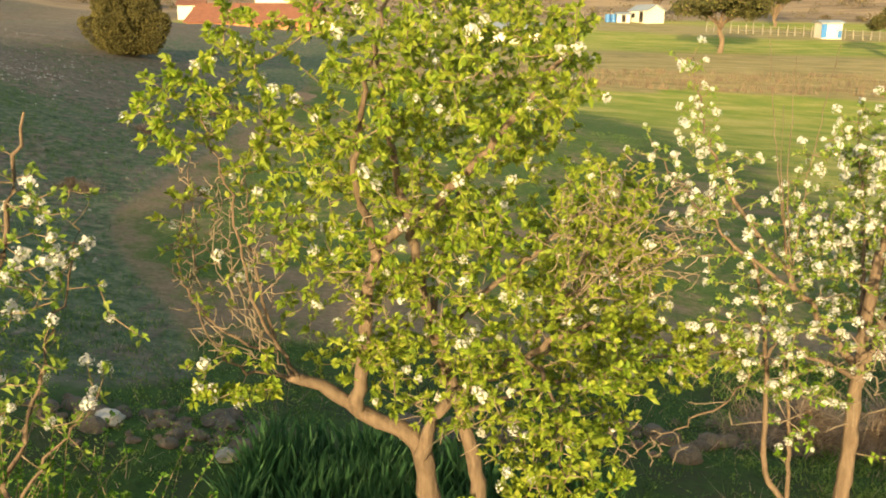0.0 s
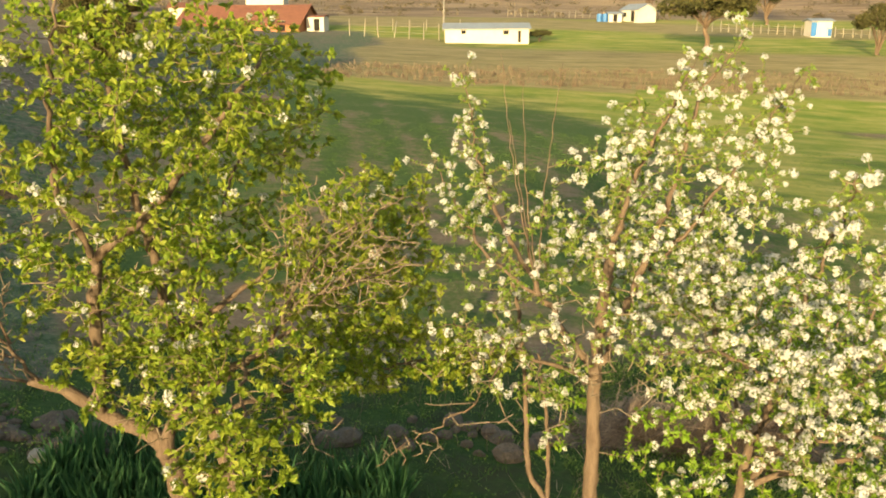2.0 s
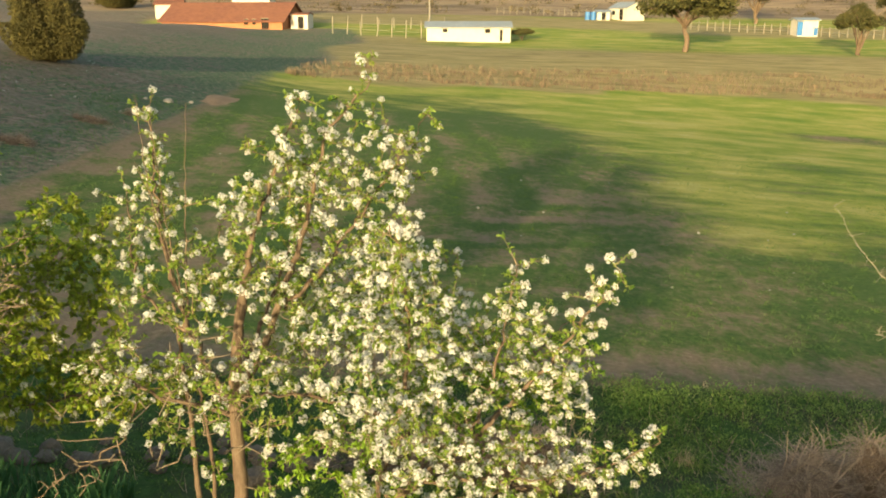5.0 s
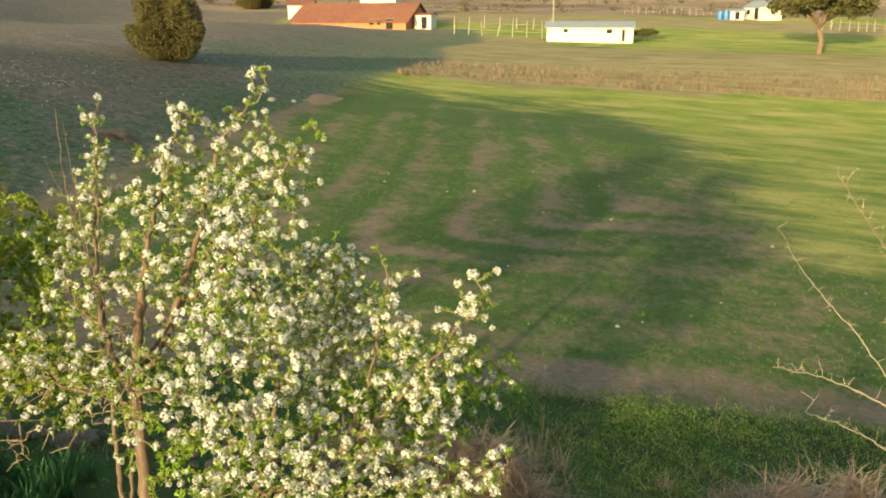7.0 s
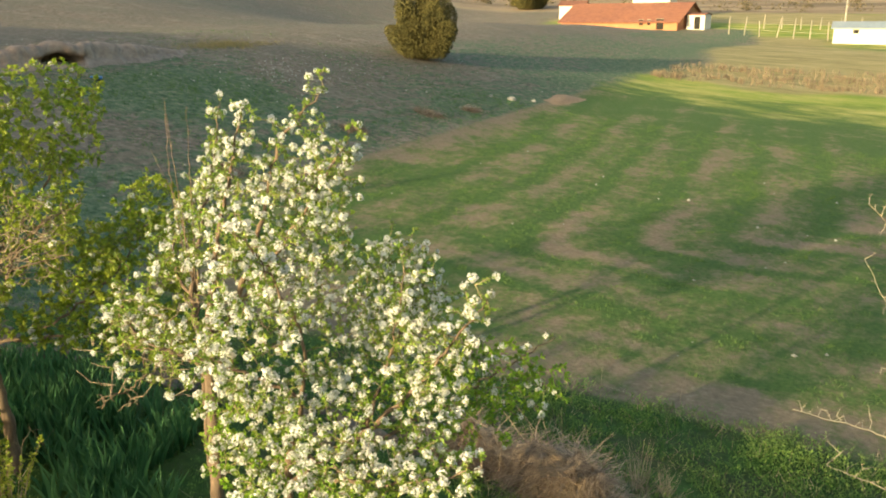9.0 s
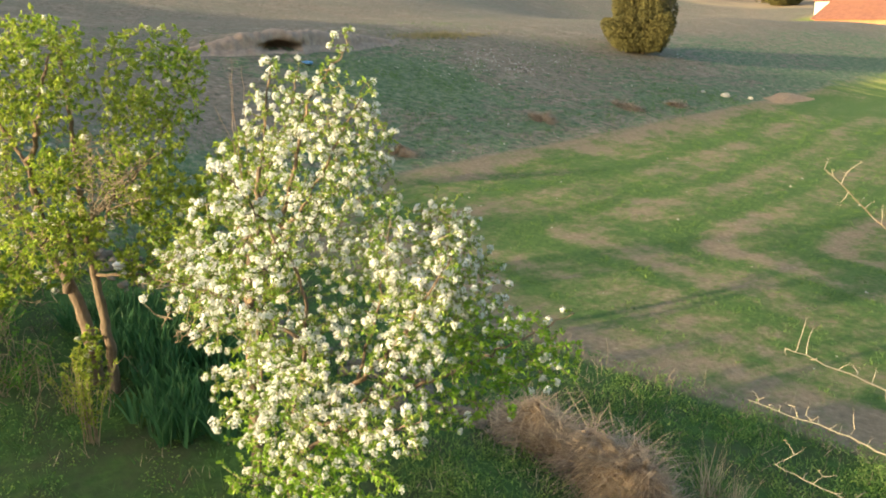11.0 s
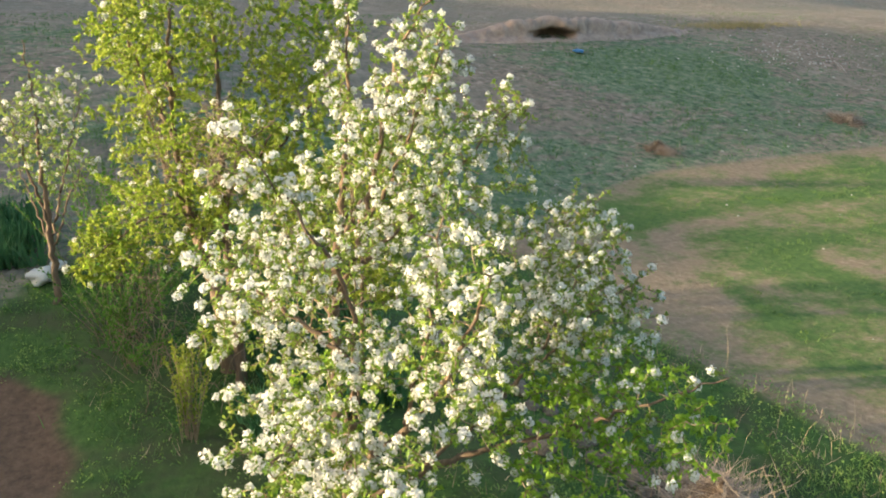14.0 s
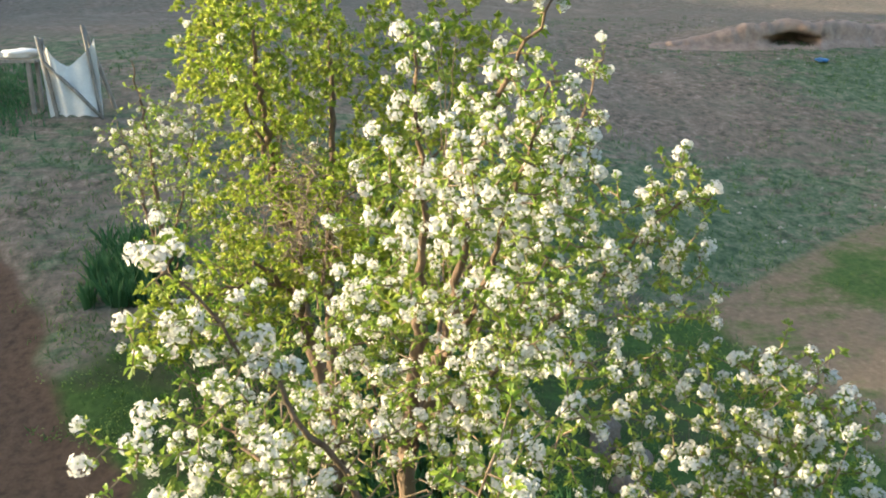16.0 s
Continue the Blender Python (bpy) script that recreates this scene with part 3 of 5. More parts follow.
def foliage(name, rg, chains, per_metre, mat, root, length=0.06, keep=lambda p: np.ones(len(p), bool), rosette=5, inner=0.35):
    """Leaves along the outer part of the twigs, with a rosette at each tip."""
    bases, ways = [], []
    for c in chains:
        seg = np.linalg.norm(np.diff(c, axis=0), axis=1).sum()
        n = max(1, int(seg * per_metre))
        u = inner + (1 - inner) * rg.random(n)
        i = np.minimum((u * (len(c) - 1)).astype(int), len(c) - 2)
        fr = (u * (len(c) - 1) - i)[:, None]
        b = c[i] * (1 - fr) + c[i + 1] * fr
        along = unit(c[i + 1] - c[i])
        bases.append(b)
        ways.append(0.5 * along + 0.9 * unit(rg.normal(size=(n, 3))) + np.array([0, 0, 0.35]))
        tip = np.repeat(c[-1:], rosette, 0)
        bases.append(tip + rg.normal(0, 0.006, tip.shape))
        ways.append(0.7 * unit(c[-1:] - c[-2:-1]) + 0.8 * unit(rg.normal(size=(rosette, 3))) + np.array([0, 0, 0.3]))
    b, w = np.concatenate(bases), np.concatenate(ways)
    k = keep(b)
    b, w = b[k], w[k]
    ln = length * (0.6 + 0.7 * rg.random(len(b)))
    v = leaf_verts(rg, b, w, ln, ln * (0.40 + 0.17 * rg.random(len(b))), 0.25, 0.4)
    return tagged(quads_object(name, v, 5, LEAF_FACES, mat, root), kind="stuff")


# ---- the flowering pear in the middle of the orbit
gb = float(ground(3.65, 6.4))
pear = tagged(empty("pear_tree", pose(0, 0, 0)), "pear tree in full white blossom with young green leaves", "tree", "trees along the field edge")
tb = Tree(11)
tb.limb([(3.64, 6.42, gb - 0.1), (3.65, 6.42, 0.6), (3.66, 6.42, 1.3), (3.66, 6.43, 2.1), (3.74, 6.5, 2.8)], 0.070, 0.036, 0.07, 0.005)
tb.limb([(3.66, 6.42, 1.95), (3.95, 6.55, 2.6), (4.2, 6.62, 3.3), (4.35, 6.7, 3.9), (4.72, 6.85, 4.40)], 0.045, 0.006)
tb.limb([(3.74, 6.5, 2.75), (3.85, 6.5, 3.3), (4.05, 6.45, 3.8), (4.25, 6.4, 4.25)], 0.036, 0.006)
tb.limb([(3.62, 6.42, 2.0), (3.25, 6.7, 2.5), (2.95, 7.2, 3.0), (2.78, 7.6, 3.55), (2.71, 7.83, 4.07)], 0.036, 0.006)
tb.limb([(3.35, 6.62, 2.4), (2.85, 6.9, 2.75), (2.45, 7.8, 3.3)], 0.022, 0.006)
tb.limb([(3.62, 6.42, 1.9), (3.2, 6.2, 2.15), (2.85, 6.2, 2.35), (2.55, 6.5, 2.3)], 0.025, 0.006)
tb.limb([(3.64, 6.43, 0.45), (3.42, 6.6, 0.68), (3.22, 6.76, 0.95), (3.19, 6.82, 1.5), (3.14, 6.86, 2.1), (3.05, 7.0, 2.6)], 0.036, 0.016, 0.07, 0.005)
tb.limb([(3.36, 6.65, 0.75), (3.36, 6.74, 1.3), (3.27, 6.8, 1.95)], 0.024, 0.013, 0.07, 0.005)
tb.limb([(4.7, 6.15, gb - 0.15), (4.62, 6.15, 0.5), (4.7, 6.15, 1.2), (4.85, 6.15, 1.8)], 0.058, 0.026)
tb.limb([(4.84, 6.15, 1.75), (4.98, 6.1, 2.5), (5.0, 5.7, 3.2), (4.92, 5.38, 3.62)], 0.026, 0.005)
tb.limb([(4.7, 6.15, 1.15), (5.2, 6.25, 1.6), (5.75, 6.3, 2.1), (6.15, 6.3, 2.6), (6.46, 6.27, 3.03)], 0.04, 0.006)
tb.limb([(5.4, 6.27, 1.75), (5.62, 6.32, 2.4), (5.74, 6.36, 3.1)], 0.02, 0.005)
tb.limb([(4.75, 6.15, 1.2), (5.4, 5.95, 1.5), (6.1, 5.8, 1.75), (6.68, 5.75, 2.05)], 0.032, 0.006)
tb.limb([(4.8, 6.15, 1.4), (5.2, 5.75, 1.75), (5.85, 5.35, 2.0)], 0.024, 0.006)
tb.limb([(4.7, 6.2, 0.9), (5.1, 6.8, 1.3), (5.7, 7.4, 1.7), (6.4, 7.85, 2.2)], 0.036, 0.006)
tb.limb([(4.95, 6.6, 1.2), (4.9, 7.4, 1.7), (4.9, 8.35, 2.3)], 0.026, 0.006)
tb.limb([(4.9, 7.5, 1.8), (4.9, 7.8, 2.3), (4.85, 8.0, 2.9)], 0.016, 0.005)
tb.limb([(4.05, 6.55, 2.7), (4.55, 6.65, 3.3), (5.1, 6.72, 4.12)], 0.024, 0.005)
tb.limb([(4.85, 6.15, 2.0), (4.3, 5.7, 2.4), (3.85, 5.4, 2.5)], 0.024, 0.006)
tb.limb([(3.66, 6.42, 2.1), (3.9, 7.1, 2.8), (4.1, 7.8, 3.55)], 0.028, 0.006)
tb.limb([(3.0, 6.3, 2.2), (2.75, 6.5, 1.65), (2.4, 6.6, 1.38), (2.0, 6.5, 1.13)], 0.014, 0.004, 0.06, 0.014)
for tip in [(3.38, 6.69, 4.20), (3.1, 6.72, 4.12), (2.95, 6.85, 4.25), (3.0, 6.6, 3.8)]:
    tb.limb([(3.25, 6.75, 2.45), (0.5 * (3.25 + tip[0]) - 0.03, 6.75, 3.3), tip], 0.008, 0.0025, 0.07, 0.006)
rb = np.random.default_rng(21)
blobs_b = [((4.25, 6.65, 3.45), (0.80, 0.65, 0.62), 190), ((4.75, 6.7, 3.7), (0.38, 0.32, 0.55), 60), ((3.05, 7.1, 2.85), (0.62, 0.75, 0.60), 130),
           ((3.7, 6.4, 2.65), (0.95, 0.85, 0.55), 200), ((4.6, 6.2, 2.35), (0.95, 0.95, 0.55), 220), ((5.5, 6.15, 2.0), (0.95, 0.75, 0.40), 190),
           ((6.0, 6.3, 2.45), (0.42, 0.25, 0.42), 60), ((4.95, 5.5, 2.75), (0.42, 0.40, 0.75), 110), ((5.3, 5.6, 1.75), (0.9, 0.45, 0.42), 130),
           ((2.75, 7.7, 3.5), (0.20, 0.20, 0.50), 26), ((6.3, 5.8, 1.85), (0.42, 0.2, 0.2), 34), ((5.72, 6.36, 2.75), (0.12, 0.12, 0.35), 16),
           ((3.9, 7.4, 3.0), (0.6, 0.6, 0.6), 130), ((4.3, 7.7, 2.35), (0.6, 0.6, 0.6), 170), ((4.85, 8.0, 2.1), (0.6, 0.5, 0.38), 150), ((5.15, 7.4, 2.2), (0.6, 0.5, 0.4), 140), ((4.75, 7.9, 2.6), (0.45, 0.42, 0.36), 130), ((4.12, 7.7, 3.4), (0.24, 0.24, 0.36), 45), ((4.9, 6.7, 2.9), (0.5, 0.4, 0.4), 70), ((5.6, 5.6, 1.9), (0.5, 0.3, 0.4), 60), ((3.05, 6.2, 2.1), (0.55, 0.45, 0.35), 70)]
tips_b = np.vstack([ellipsoid_tips(rb, c, r, n) for c, r, n in blobs_b])
chains_b = tb.grow(tips_b, 0.2)
spurs = []
for c in tb.ends()[:-4]:
    if c[-1][2] < 1.25:
        continue
    for q in c[::2]:
        spurs.append(q + rb.normal(0, 0.055, 3))
chains_b += tb.grow(np.array(spurs), 0.0, 0.004, 0.3, 0.03)
sprig = []
for k, (p, r) in enumerate(tb.limbs[:-4]):
    if r[-1] <= 0.0062 and p[-1][2] > 2.0 and not (p[-1][0] > 6.0 and p[-1][1] > 7.0):
        for q in p[int(len(p) * 0.5):]:
            for _ in range(3):
                sprig.append(q + rb.normal(0, 0.075, 3) + np.array([0, 0, 0.02]))
chains_sprig = tb.grow(np.array(sprig), 0.0, 0.003, 0.3, 0.03)
low_tips = np.vstack([ellipsoid_tips(rb, c, r, n) for c, r, n in [((5.4, 7.3, 1.5), (0.9, 0.6, 0.45), 170), ((5.85, 7.6, 1.85), (0.78, 0.45, 0.36), 210),
                                                                  ((5.0, 6.0, 1.05), (0.95, 0.7, 0.5), 190), ((5.7, 5.75, 1.3), (0.6, 0.45, 0.35), 90), ((3.4, 6.75, 1.5), (0.3, 0.3, 0.45), 40), ((4.3, 6.2, 1.5), (0.5, 0.5, 0.4), 90)]])
chains_low = tb.grow(low_tips, 0.1)
dead_b = tb.grow(np.vstack([ellipsoid_tips(rb, (2.25, 6.55, 1.27), (0.32, 0.2, 0.14), 34), ellipsoid_tips(rb, (3.1, 6.2, 2.0), (0.85, 0.6, 0.35), 90), ellipsoid_tips(rb, (3.9, 6.2, 2.3), (0.9, 0.7, 0.5), 120)]), 0.0, 0.005, bend=0.03)
wood_parts(tb, pear, chains_b + chains_low + chains_sprig, dead_b, 0.0045, M_TWIG)
foliage("foliage", rb, chains_b + chains_sprig, 84, M_LEAF_B, pear, 0.038, rosette=7, inner=0.2)
foliage("lower_foliage", rb, chains_low, 80, M_LEAF_LOW, pear, 0.045, rosette=9)
cen = np.array([c[-1] for c in chains_b])
way = np.array([c[-1] - c[-2] for c in chains_b])
pick = rb.random(len(cen)) < np.where(cen[:, 0] < 4.2, 0.58, 0.76)
more_c = np.array([c[int(len(c) * 0.62)] for c in chains_b if len(c) > 5]) + rb.normal(0, 0.03, (sum(len(c) > 5 for c in chains_b), 3))
more_w = rb.normal(size=more_c.shape) + np.array([0, 0, 0.8])
keepm = rb.random(len(more_c)) < 0.26
lc = np.array([c[-1] for c in chains_low])
lk = rb.random(len(lc)) < np.where(lc[:, 1] > 6.9, 0.24, 0.36)
sc = np.array([c[-1] for c in chains_sprig])
sk_ = rb.random(len(sc)) < 0.58
cen = np.vstack([cen[pick], more_c[keepm], sc[sk_], lc[lk]])
way = np.vstack([way[pick], more_w[keepm], np.array([c[-1] - c[-2] for c in chains_sprig])[sk_], np.array([c[-1] - c[-2] for c in chains_low])[lk]])
blossom_clusters(rb, cen, way, pear, np.where((cen[:, 0] > 4.4) & (cen[:, 1] < 6.4), 0.037, 0.034), (7.0, 5.8), 300)

# ---- the leafier pear beside it
ga = float(ground(0.62, 5.95))
pear2 = tagged(empty("pear_tree", pose(0, 0, 0)), "leafy green pear tree with a forked trunk and few blossoms", "tree", "trees along the field edge")
ta = Tree(12)
ta.limb([(0.64, 6.14, ga - 0.1), (0.65, 6.13, 0.8), (0.59, 6.08, 1.25), (0.52, 6.0, 1.6), (0.16, 5.97, 1.84), (-0.10, 5.95, 2.03), (-0.30, 5.9, 2.12)], 0.105, 0.034, 0.07, 0.005)
ta.limb([(0.55, 5.95, 1.52), (0.66, 5.95, 1.85), (0.92, 5.9, 2.05), (1.2, 5.8, 2.3), (1.6, 5.6, 2.6)], 0.05, 0.012)
ta.limb([(1.0, 6.2, ga - 0.1), (0.99, 6.2, 0.9), (0.84, 6.18, 1.7), (0.64, 6.2, 2.3), (0.5, 6.25, 2.9), (0.35, 6.3, 3.6), (0.25, 6.3, 4.3)], 0.068, 0.014, 0.07, 0.006)
ta.limb([(0.14, 5.95, 1.86), (0.2, 5.9, 2.4), (0.3, 5.8, 2.95), (0.75, 5.75, 3.38), (1.1, 5.7, 3.8), (1.45, 5.7, 4.25)], 0.05, 0.012)
ta.limb([(0.3, 5.8, 2.95), (0.2, 5.6, 3.5), (0.3, 5.4, 4.1), (0.45, 5.3, 4.6)], 0.034, 0.010)
ta.limb([(-0.22, 5.9, 2.08), (-0.44, 5.75, 2.6), (-0.52, 5.65, 3.2), (-0.65, 5.55, 3.8)], 0.017, 0.006)
ta.limb([(0.64, 6.2, 2.3), (1.2, 6.4, 2.7), (1.7, 6.5, 3.1)], 0.035, 0.010)
ta.limb([(-0.28, 5.9, 2.1), (-0.6, 5.5, 2.4), (-0.72, 5.3, 2.9)], 0.013, 0.005)
ta.limb([(0.62, 6.2, 2.3), (0.75, 6.9, 2.9), (0.95, 7.3, 3.6)], 0.034, 0.010)
ta.limb([(1.2, 5.82, 2.3), (1.32, 5.3, 2.3), (1.35, 4.85, 2.0)], 0.02, 0.007)
ta.limb([(0.83, 6.18, 1.75), (1.6, 6.6, 1.8), (2.4, 7.1, 1.8)], 0.028, 0.007)
ta.limb([(2.2, 6.98, 1.8), (2.7, 7.1, 1.78), (3.1, 7.15, 1.8)], 0.012, 0.005)
ta.limb([(1.3, 6.4, 1.8), (1.7, 7.1, 2.3), (1.95, 7.5, 2.9)], 0.02, 0.007)
ta.limb([(-0.36, 5.85, 2.4), (-0.46, 5.8, 2.9), (-0.50, 5.85, 3.45)], 0.014, 0.004, 0.06, 0.008)
ta.limb([(-0.36, 5.85, 2.3), (-0.7, 5.85, 2.45), (-0.92, 5.8, 2.85), (-0.85, 5.95, 3.5)], 0.013, 0.004, 0.06, 0.008)
ta.limb([(1.3, 6.1, 2.3), (1.55, 6.15, 2.75), (1.75, 6.2, 3.0), (2.25, 6.4, 3.3)], 0.018, 0.005, 0.06, 0.008)
ta.limb([(1.5, 6.1, 2.6), (1.9, 6.1, 2.75), (2.3, 6.2, 2.85)], 0.014, 0.005, 0.06, 0.008)
first_bare = len(ta.limbs)
for tip in [(2.23, 6.05, 3.40), (1.47, 6.03, 3.40), (1.85, 6.06, 3.47), (2.05, 6.0, 3.28), (2.32, 5.96, 3.10), (1.66, 5.9, 3.45), (2.45, 6.1, 3.22)]:
    ta.limb([(1.44, 5.95, 2.5), (0.62 * 1.5 + 0.38 * tip[0], 5.95, 2.84 + 0.12 * (tip[2] - 3.2)), tip], 0.0085, 0.0020, 0.06, 0.012)
for tip in [(-0.62, 5.7, 3.45), (-0.80, 5.75, 3.15), (-0.95, 5.8, 2.9), (-0.42, 5.7, 3.2)]:
    ta.limb([(-0.40, 5.8, 2.3), (-0.45 + 0.3 * (tip[0] + 0.4), 5.75, 2.65), tip], 0.0075, 0.0020, 0.06, 0.018)
for a, b, c in [((-0.28, 5.88, 2.12), (-0.47, 5.85, 2.5), (-0.50, 5.82, 3.05)), ((-0.46, 5.85, 2.45), (-0.36, 5.82, 2.75), (-0.30, 5.8, 3.1)), ((-0.47, 5.85, 2.5), (-0.58, 5.85, 2.75), (-0.66, 5.85, 3.05)),
                ((-0.3, 5.88, 2.12), (-0.78, 5.82, 2.5), (-0.90, 5.82, 3.05)), ((-0.84, 5.82, 2.7), (-0.80, 5.82, 3.2), (-0.92, 5.8, 3.6)), ((-0.86, 5.82, 2.8), (-0.70, 5.82, 3.1), (-0.62, 5.82, 3.45))]:
    ta.limb([a, b, c], 0.0085, 0.0022, 0.06, 0.018)
last_bare = len(ta.limbs)
ra = np.random.default_rng(22)
blobs_a = [((0.1, 5.8, 4.05), (0.85, 0.9, 0.75), 300), ((0.9, 5.75, 4.1), (0.75, 0.75, 0.6), 230), ((0.3, 5.9, 3.15), (0.95, 0.95, 0.5), 200),
           ((1.0, 5.9, 2.75), (0.95, 0.95, 0.5), 180), ((1.3, 5.5, 2.2), (0.72, 0.72, 0.38), 170), ((0.6, 5.7, 2.3), (0.7, 0.7, 0.32), 110),
           ((1.34, 4.88, 2.05), (0.36, 0.32, 0.30), 95), ((2.3, 7.0, 1.85), (0.6, 0.45, 0.3), 160), ((2.9, 7.1, 1.85), (0.35, 0.25, 0.18), 45), ((0.8, 7.0, 3.3), (0.7, 0.6, 0.65), 170),
           ((-0.50, 5.4, 2.32), (0.34, 0.3, 0.2), 40), ((-0.6, 5.75, 3.05), (0.42, 0.35, 0.55), 55), ((1.75, 6.3, 3.05), (0.45, 0.4, 0.4), 95), ((1.9, 7.3, 2.35), (0.65, 0.6, 0.7), 300),
           ((1.1, 7.0, 3.95), (0.7, 0.7, 0.65), 260), ((0.35, 6.4, 2.5), (0.8, 0.7, 0.6), 120), ((0.95, 5.95, 0.85), (0.22, 0.22, 0.35), 40), ((1.75, 6.7, 2.55), (0.55, 0.4, 0.45), 170), ((1.6, 6.5, 1.98), (0.5, 0.35, 0.3), 110),
           ((2.0, 7.55, 3.0), (0.5, 0.4, 0.4), 120), ((-0.75, 5.6, 3.85), (0.35, 0.4, 0.3), 60)]
tips_a = np.vstack([ellipsoid_tips(ra, c, r, n) for c, r, n in blobs_a])
chains_a = ta.grow(tips_a, 0.2)
# short spurs along the bare fans on either side of the crown
spurs_a = np.vstack([q + 0.085 * (0.3 + ra.random()) * unit(ra.normal(size=3) + np.array([0, 0, 0.4])) for k, (pl, _) in enumerate(ta.limbs) if first_bare - 4 <= k < last_bare for q in np.repeat(pl[3:], 4, 0)])
dead_a = ta.grow(np.vstack([ellipsoid_tips(ra, (-0.65, 5.75, 2.85), (0.42, 0.35, 0.62), 70), spurs_a, ellipsoid_tips(ra, (1.4, 5.3, 1.95), (0.5, 0.35, 0.30), 80), ellipsoid_tips(ra, (1.85, 6.0, 3.0), (0.62, 0.4, 0.5), 260),
                            ellipsoid_tips(ra, (1.1, 5.6, 2.1), (0.9, 0.6, 0.35), 150), ellipsoid_tips(ra, (0.4, 5.8, 3.0), (0.8, 0.6, 0.5), 150)]), 0.0, 0.005, bend=0.03)
wood_parts(ta, pear2, chains_a, dead_a, 0.0038, M_TWIG, "limb", range(first_bare, last_bare))


def leafy(p):
    """Few leaves where the bare fans of twigs stand."""
    out = ra.random(len(p)) < 0.86
    for c, r, share in [((1.85, 5.5, 2.98), (0.55, 0.7, 0.5), 0.5), ((-0.62, 5.6, 2.85), (0.42, 0.6, 0.6), 0.4), ((0.35, 5.3, 2.75), (0.5, 0.5, 0.4), 0.6), ((1.0, 5.4, 2.2), (0.6, 0.6, 0.35), 0.6)]:
        inside = (((p - np.array(c)) / np.array(r)) ** 2).sum(1) < 1
        out &= ~inside | (ra.random(len(p)) < share)
    return out


foliage("foliage", ra, chains_a, 82, M_LEAF_A, pear2, 0.053, leafy, rosette=13)
ca = np.array([c[-1] for c in chains_a])
wa = np.array([c[-1] - c[-2] for c in chains_a])
ka = ra.random(len(ca)) < 0.12
blossom_clusters(ra, ca[ka], wa[ka], pear2, 0.034)

# ---- the small one further along
gz = float(ground(-1.75, 4.5))
pear3 = tagged(empty("pear_tree", pose(0, 0, 0)), "small young pear tree with thin branches and white blossom", "tree", "trees along the field edge")
tz = Tree(13)
tz.limb([(-1.75, 4.5, gz - 0.1), (-1.72, 4.5, 1.3), (-1.7, 4.5, 1.9), (-1.6, 4.5, 2.6), (-1.3, 4.5, 3.3), (-1.1, 4.46, 3.95)], 0.05, 0.006)
tz.limb([(-1.7, 4.5, 1.7), (-1.75, 4.35, 2.4), (-1.76, 4.15, 3.3)], 0.03, 0.006)
tz.limb([(-1.7, 4.5, 1.5), (-1.45, 4.7, 2.2), (-1.15, 5.0, 3.3)], 0.026, 0.006)
tz.limb([(-1.72, 4.5, 1.3), (-1.5, 4.7, 1.9), (-1.1, 4.9, 2.45)], 0.022, 0.006)
tz.limb([(-1.72, 4.5, 1.4), (-2.2, 4.3, 2.1), (-2.6, 4.2, 2.5)], 0.022, 0.006)
rz = np.random.default_rng(23)
blobs_z = [((-1.6, 4.55, 2.7), (0.5, 0.5, 0.75), 60), ((-1.18, 4.5, 3.4), (0.14, 0.16, 0.5), 26), ((-1.35, 4.75, 2.45), (0.4, 0.4, 0.25), 8),
           ((-1.76, 4.2, 3.0), (0.14, 0.14, 0.4), 18), ((-2.4, 4.25, 2.3), (0.4, 0.3, 0.3), 50), ((-2.2, 4.6, 2.95), (0.45, 0.5, 0.5), 150), ((-2.5, 4.8, 2.2), (0.4, 0.4, 0.4), 80), ((-1.55, 4.4, 3.0), (0.45, 0.45, 0.6), 50), ((-1.15, 4.8, 2.7), (0.42, 0.35, 0.7), 22),
           ((-1.35, 4.9, 3.4), (0.35, 0.35, 0.3), 40)]
chains_z = tz.grow(np.vstack([ellipsoid_tips(rz, c, r, n) for c, r, n in blobs_z]), 0.2)
wood_parts(tz, pear3, chains_z, [], 0.004, M_TWIG)
foliage("foliage", rz, chains_z, 26, M_LEAF_B, pear3, 0.050, rosette=4)
cz = np.array([c[-1] for c in chains_z])
wz = np.array([c[-1] - c[-2] for c in chains_z])
kz = rz.random(len(cz)) < 0.12 + 0.22 * sstep(2.2, 3.2, cz[:, 2])
blossom_clusters(rz, cz[kz], wz[kz], pear3, 0.034)

# ---- the bare shrub at the other end
gs = float(ground(10.25, 7.7))
shrub = tagged(empty("bare_shrub", pose(0, 0, 0)), "bare thorny shrub with pale thin branches and first buds", "shrub")
tsx = Tree(14)
tsx.limb([(10.25, 7.7, gs - 0.1), (10.2, 7.68, 0.6), (10.05, 7.6, 1.4), (9.85, 7.5, 2.2), (9.5, 7.25, 2.95), (9.1, 6.92, 3.45), (8.75, 6.62, 3.87)], 0.019, 0.0017, 0.06, 0.004)
tsx.limb([(10.0, 7.58, 1.6), (9.75, 7.1, 2.35), (9.35, 6.5, 2.8), (8.92, 5.92, 3.14)], 0.011, 0.0022, 0.06, 0.004)
tsx.limb([(10.05, 7.6, 1.3), (9.6, 7.4, 1.85), (9.05, 7.12, 2.2), (8.47, 6.64, 2.49)], 0.011, 0.0022, 0.06, 0.004)
tsx.limb([(10.1, 7.6, 1.0), (9.6, 7.25, 1.55), (9.1, 6.85, 1.95), (8.7, 6.55, 2.2)], 0.0095, 0.002, 0.06, 0.004)
tsx.limb([(10.0, 7.6, 1.5), (9.5, 8.0, 2.2), (9.0, 8.1, 2.75), (8.78, 8.15, 3.1)], 0.0065, 0.0016, 0.06, 0.004)
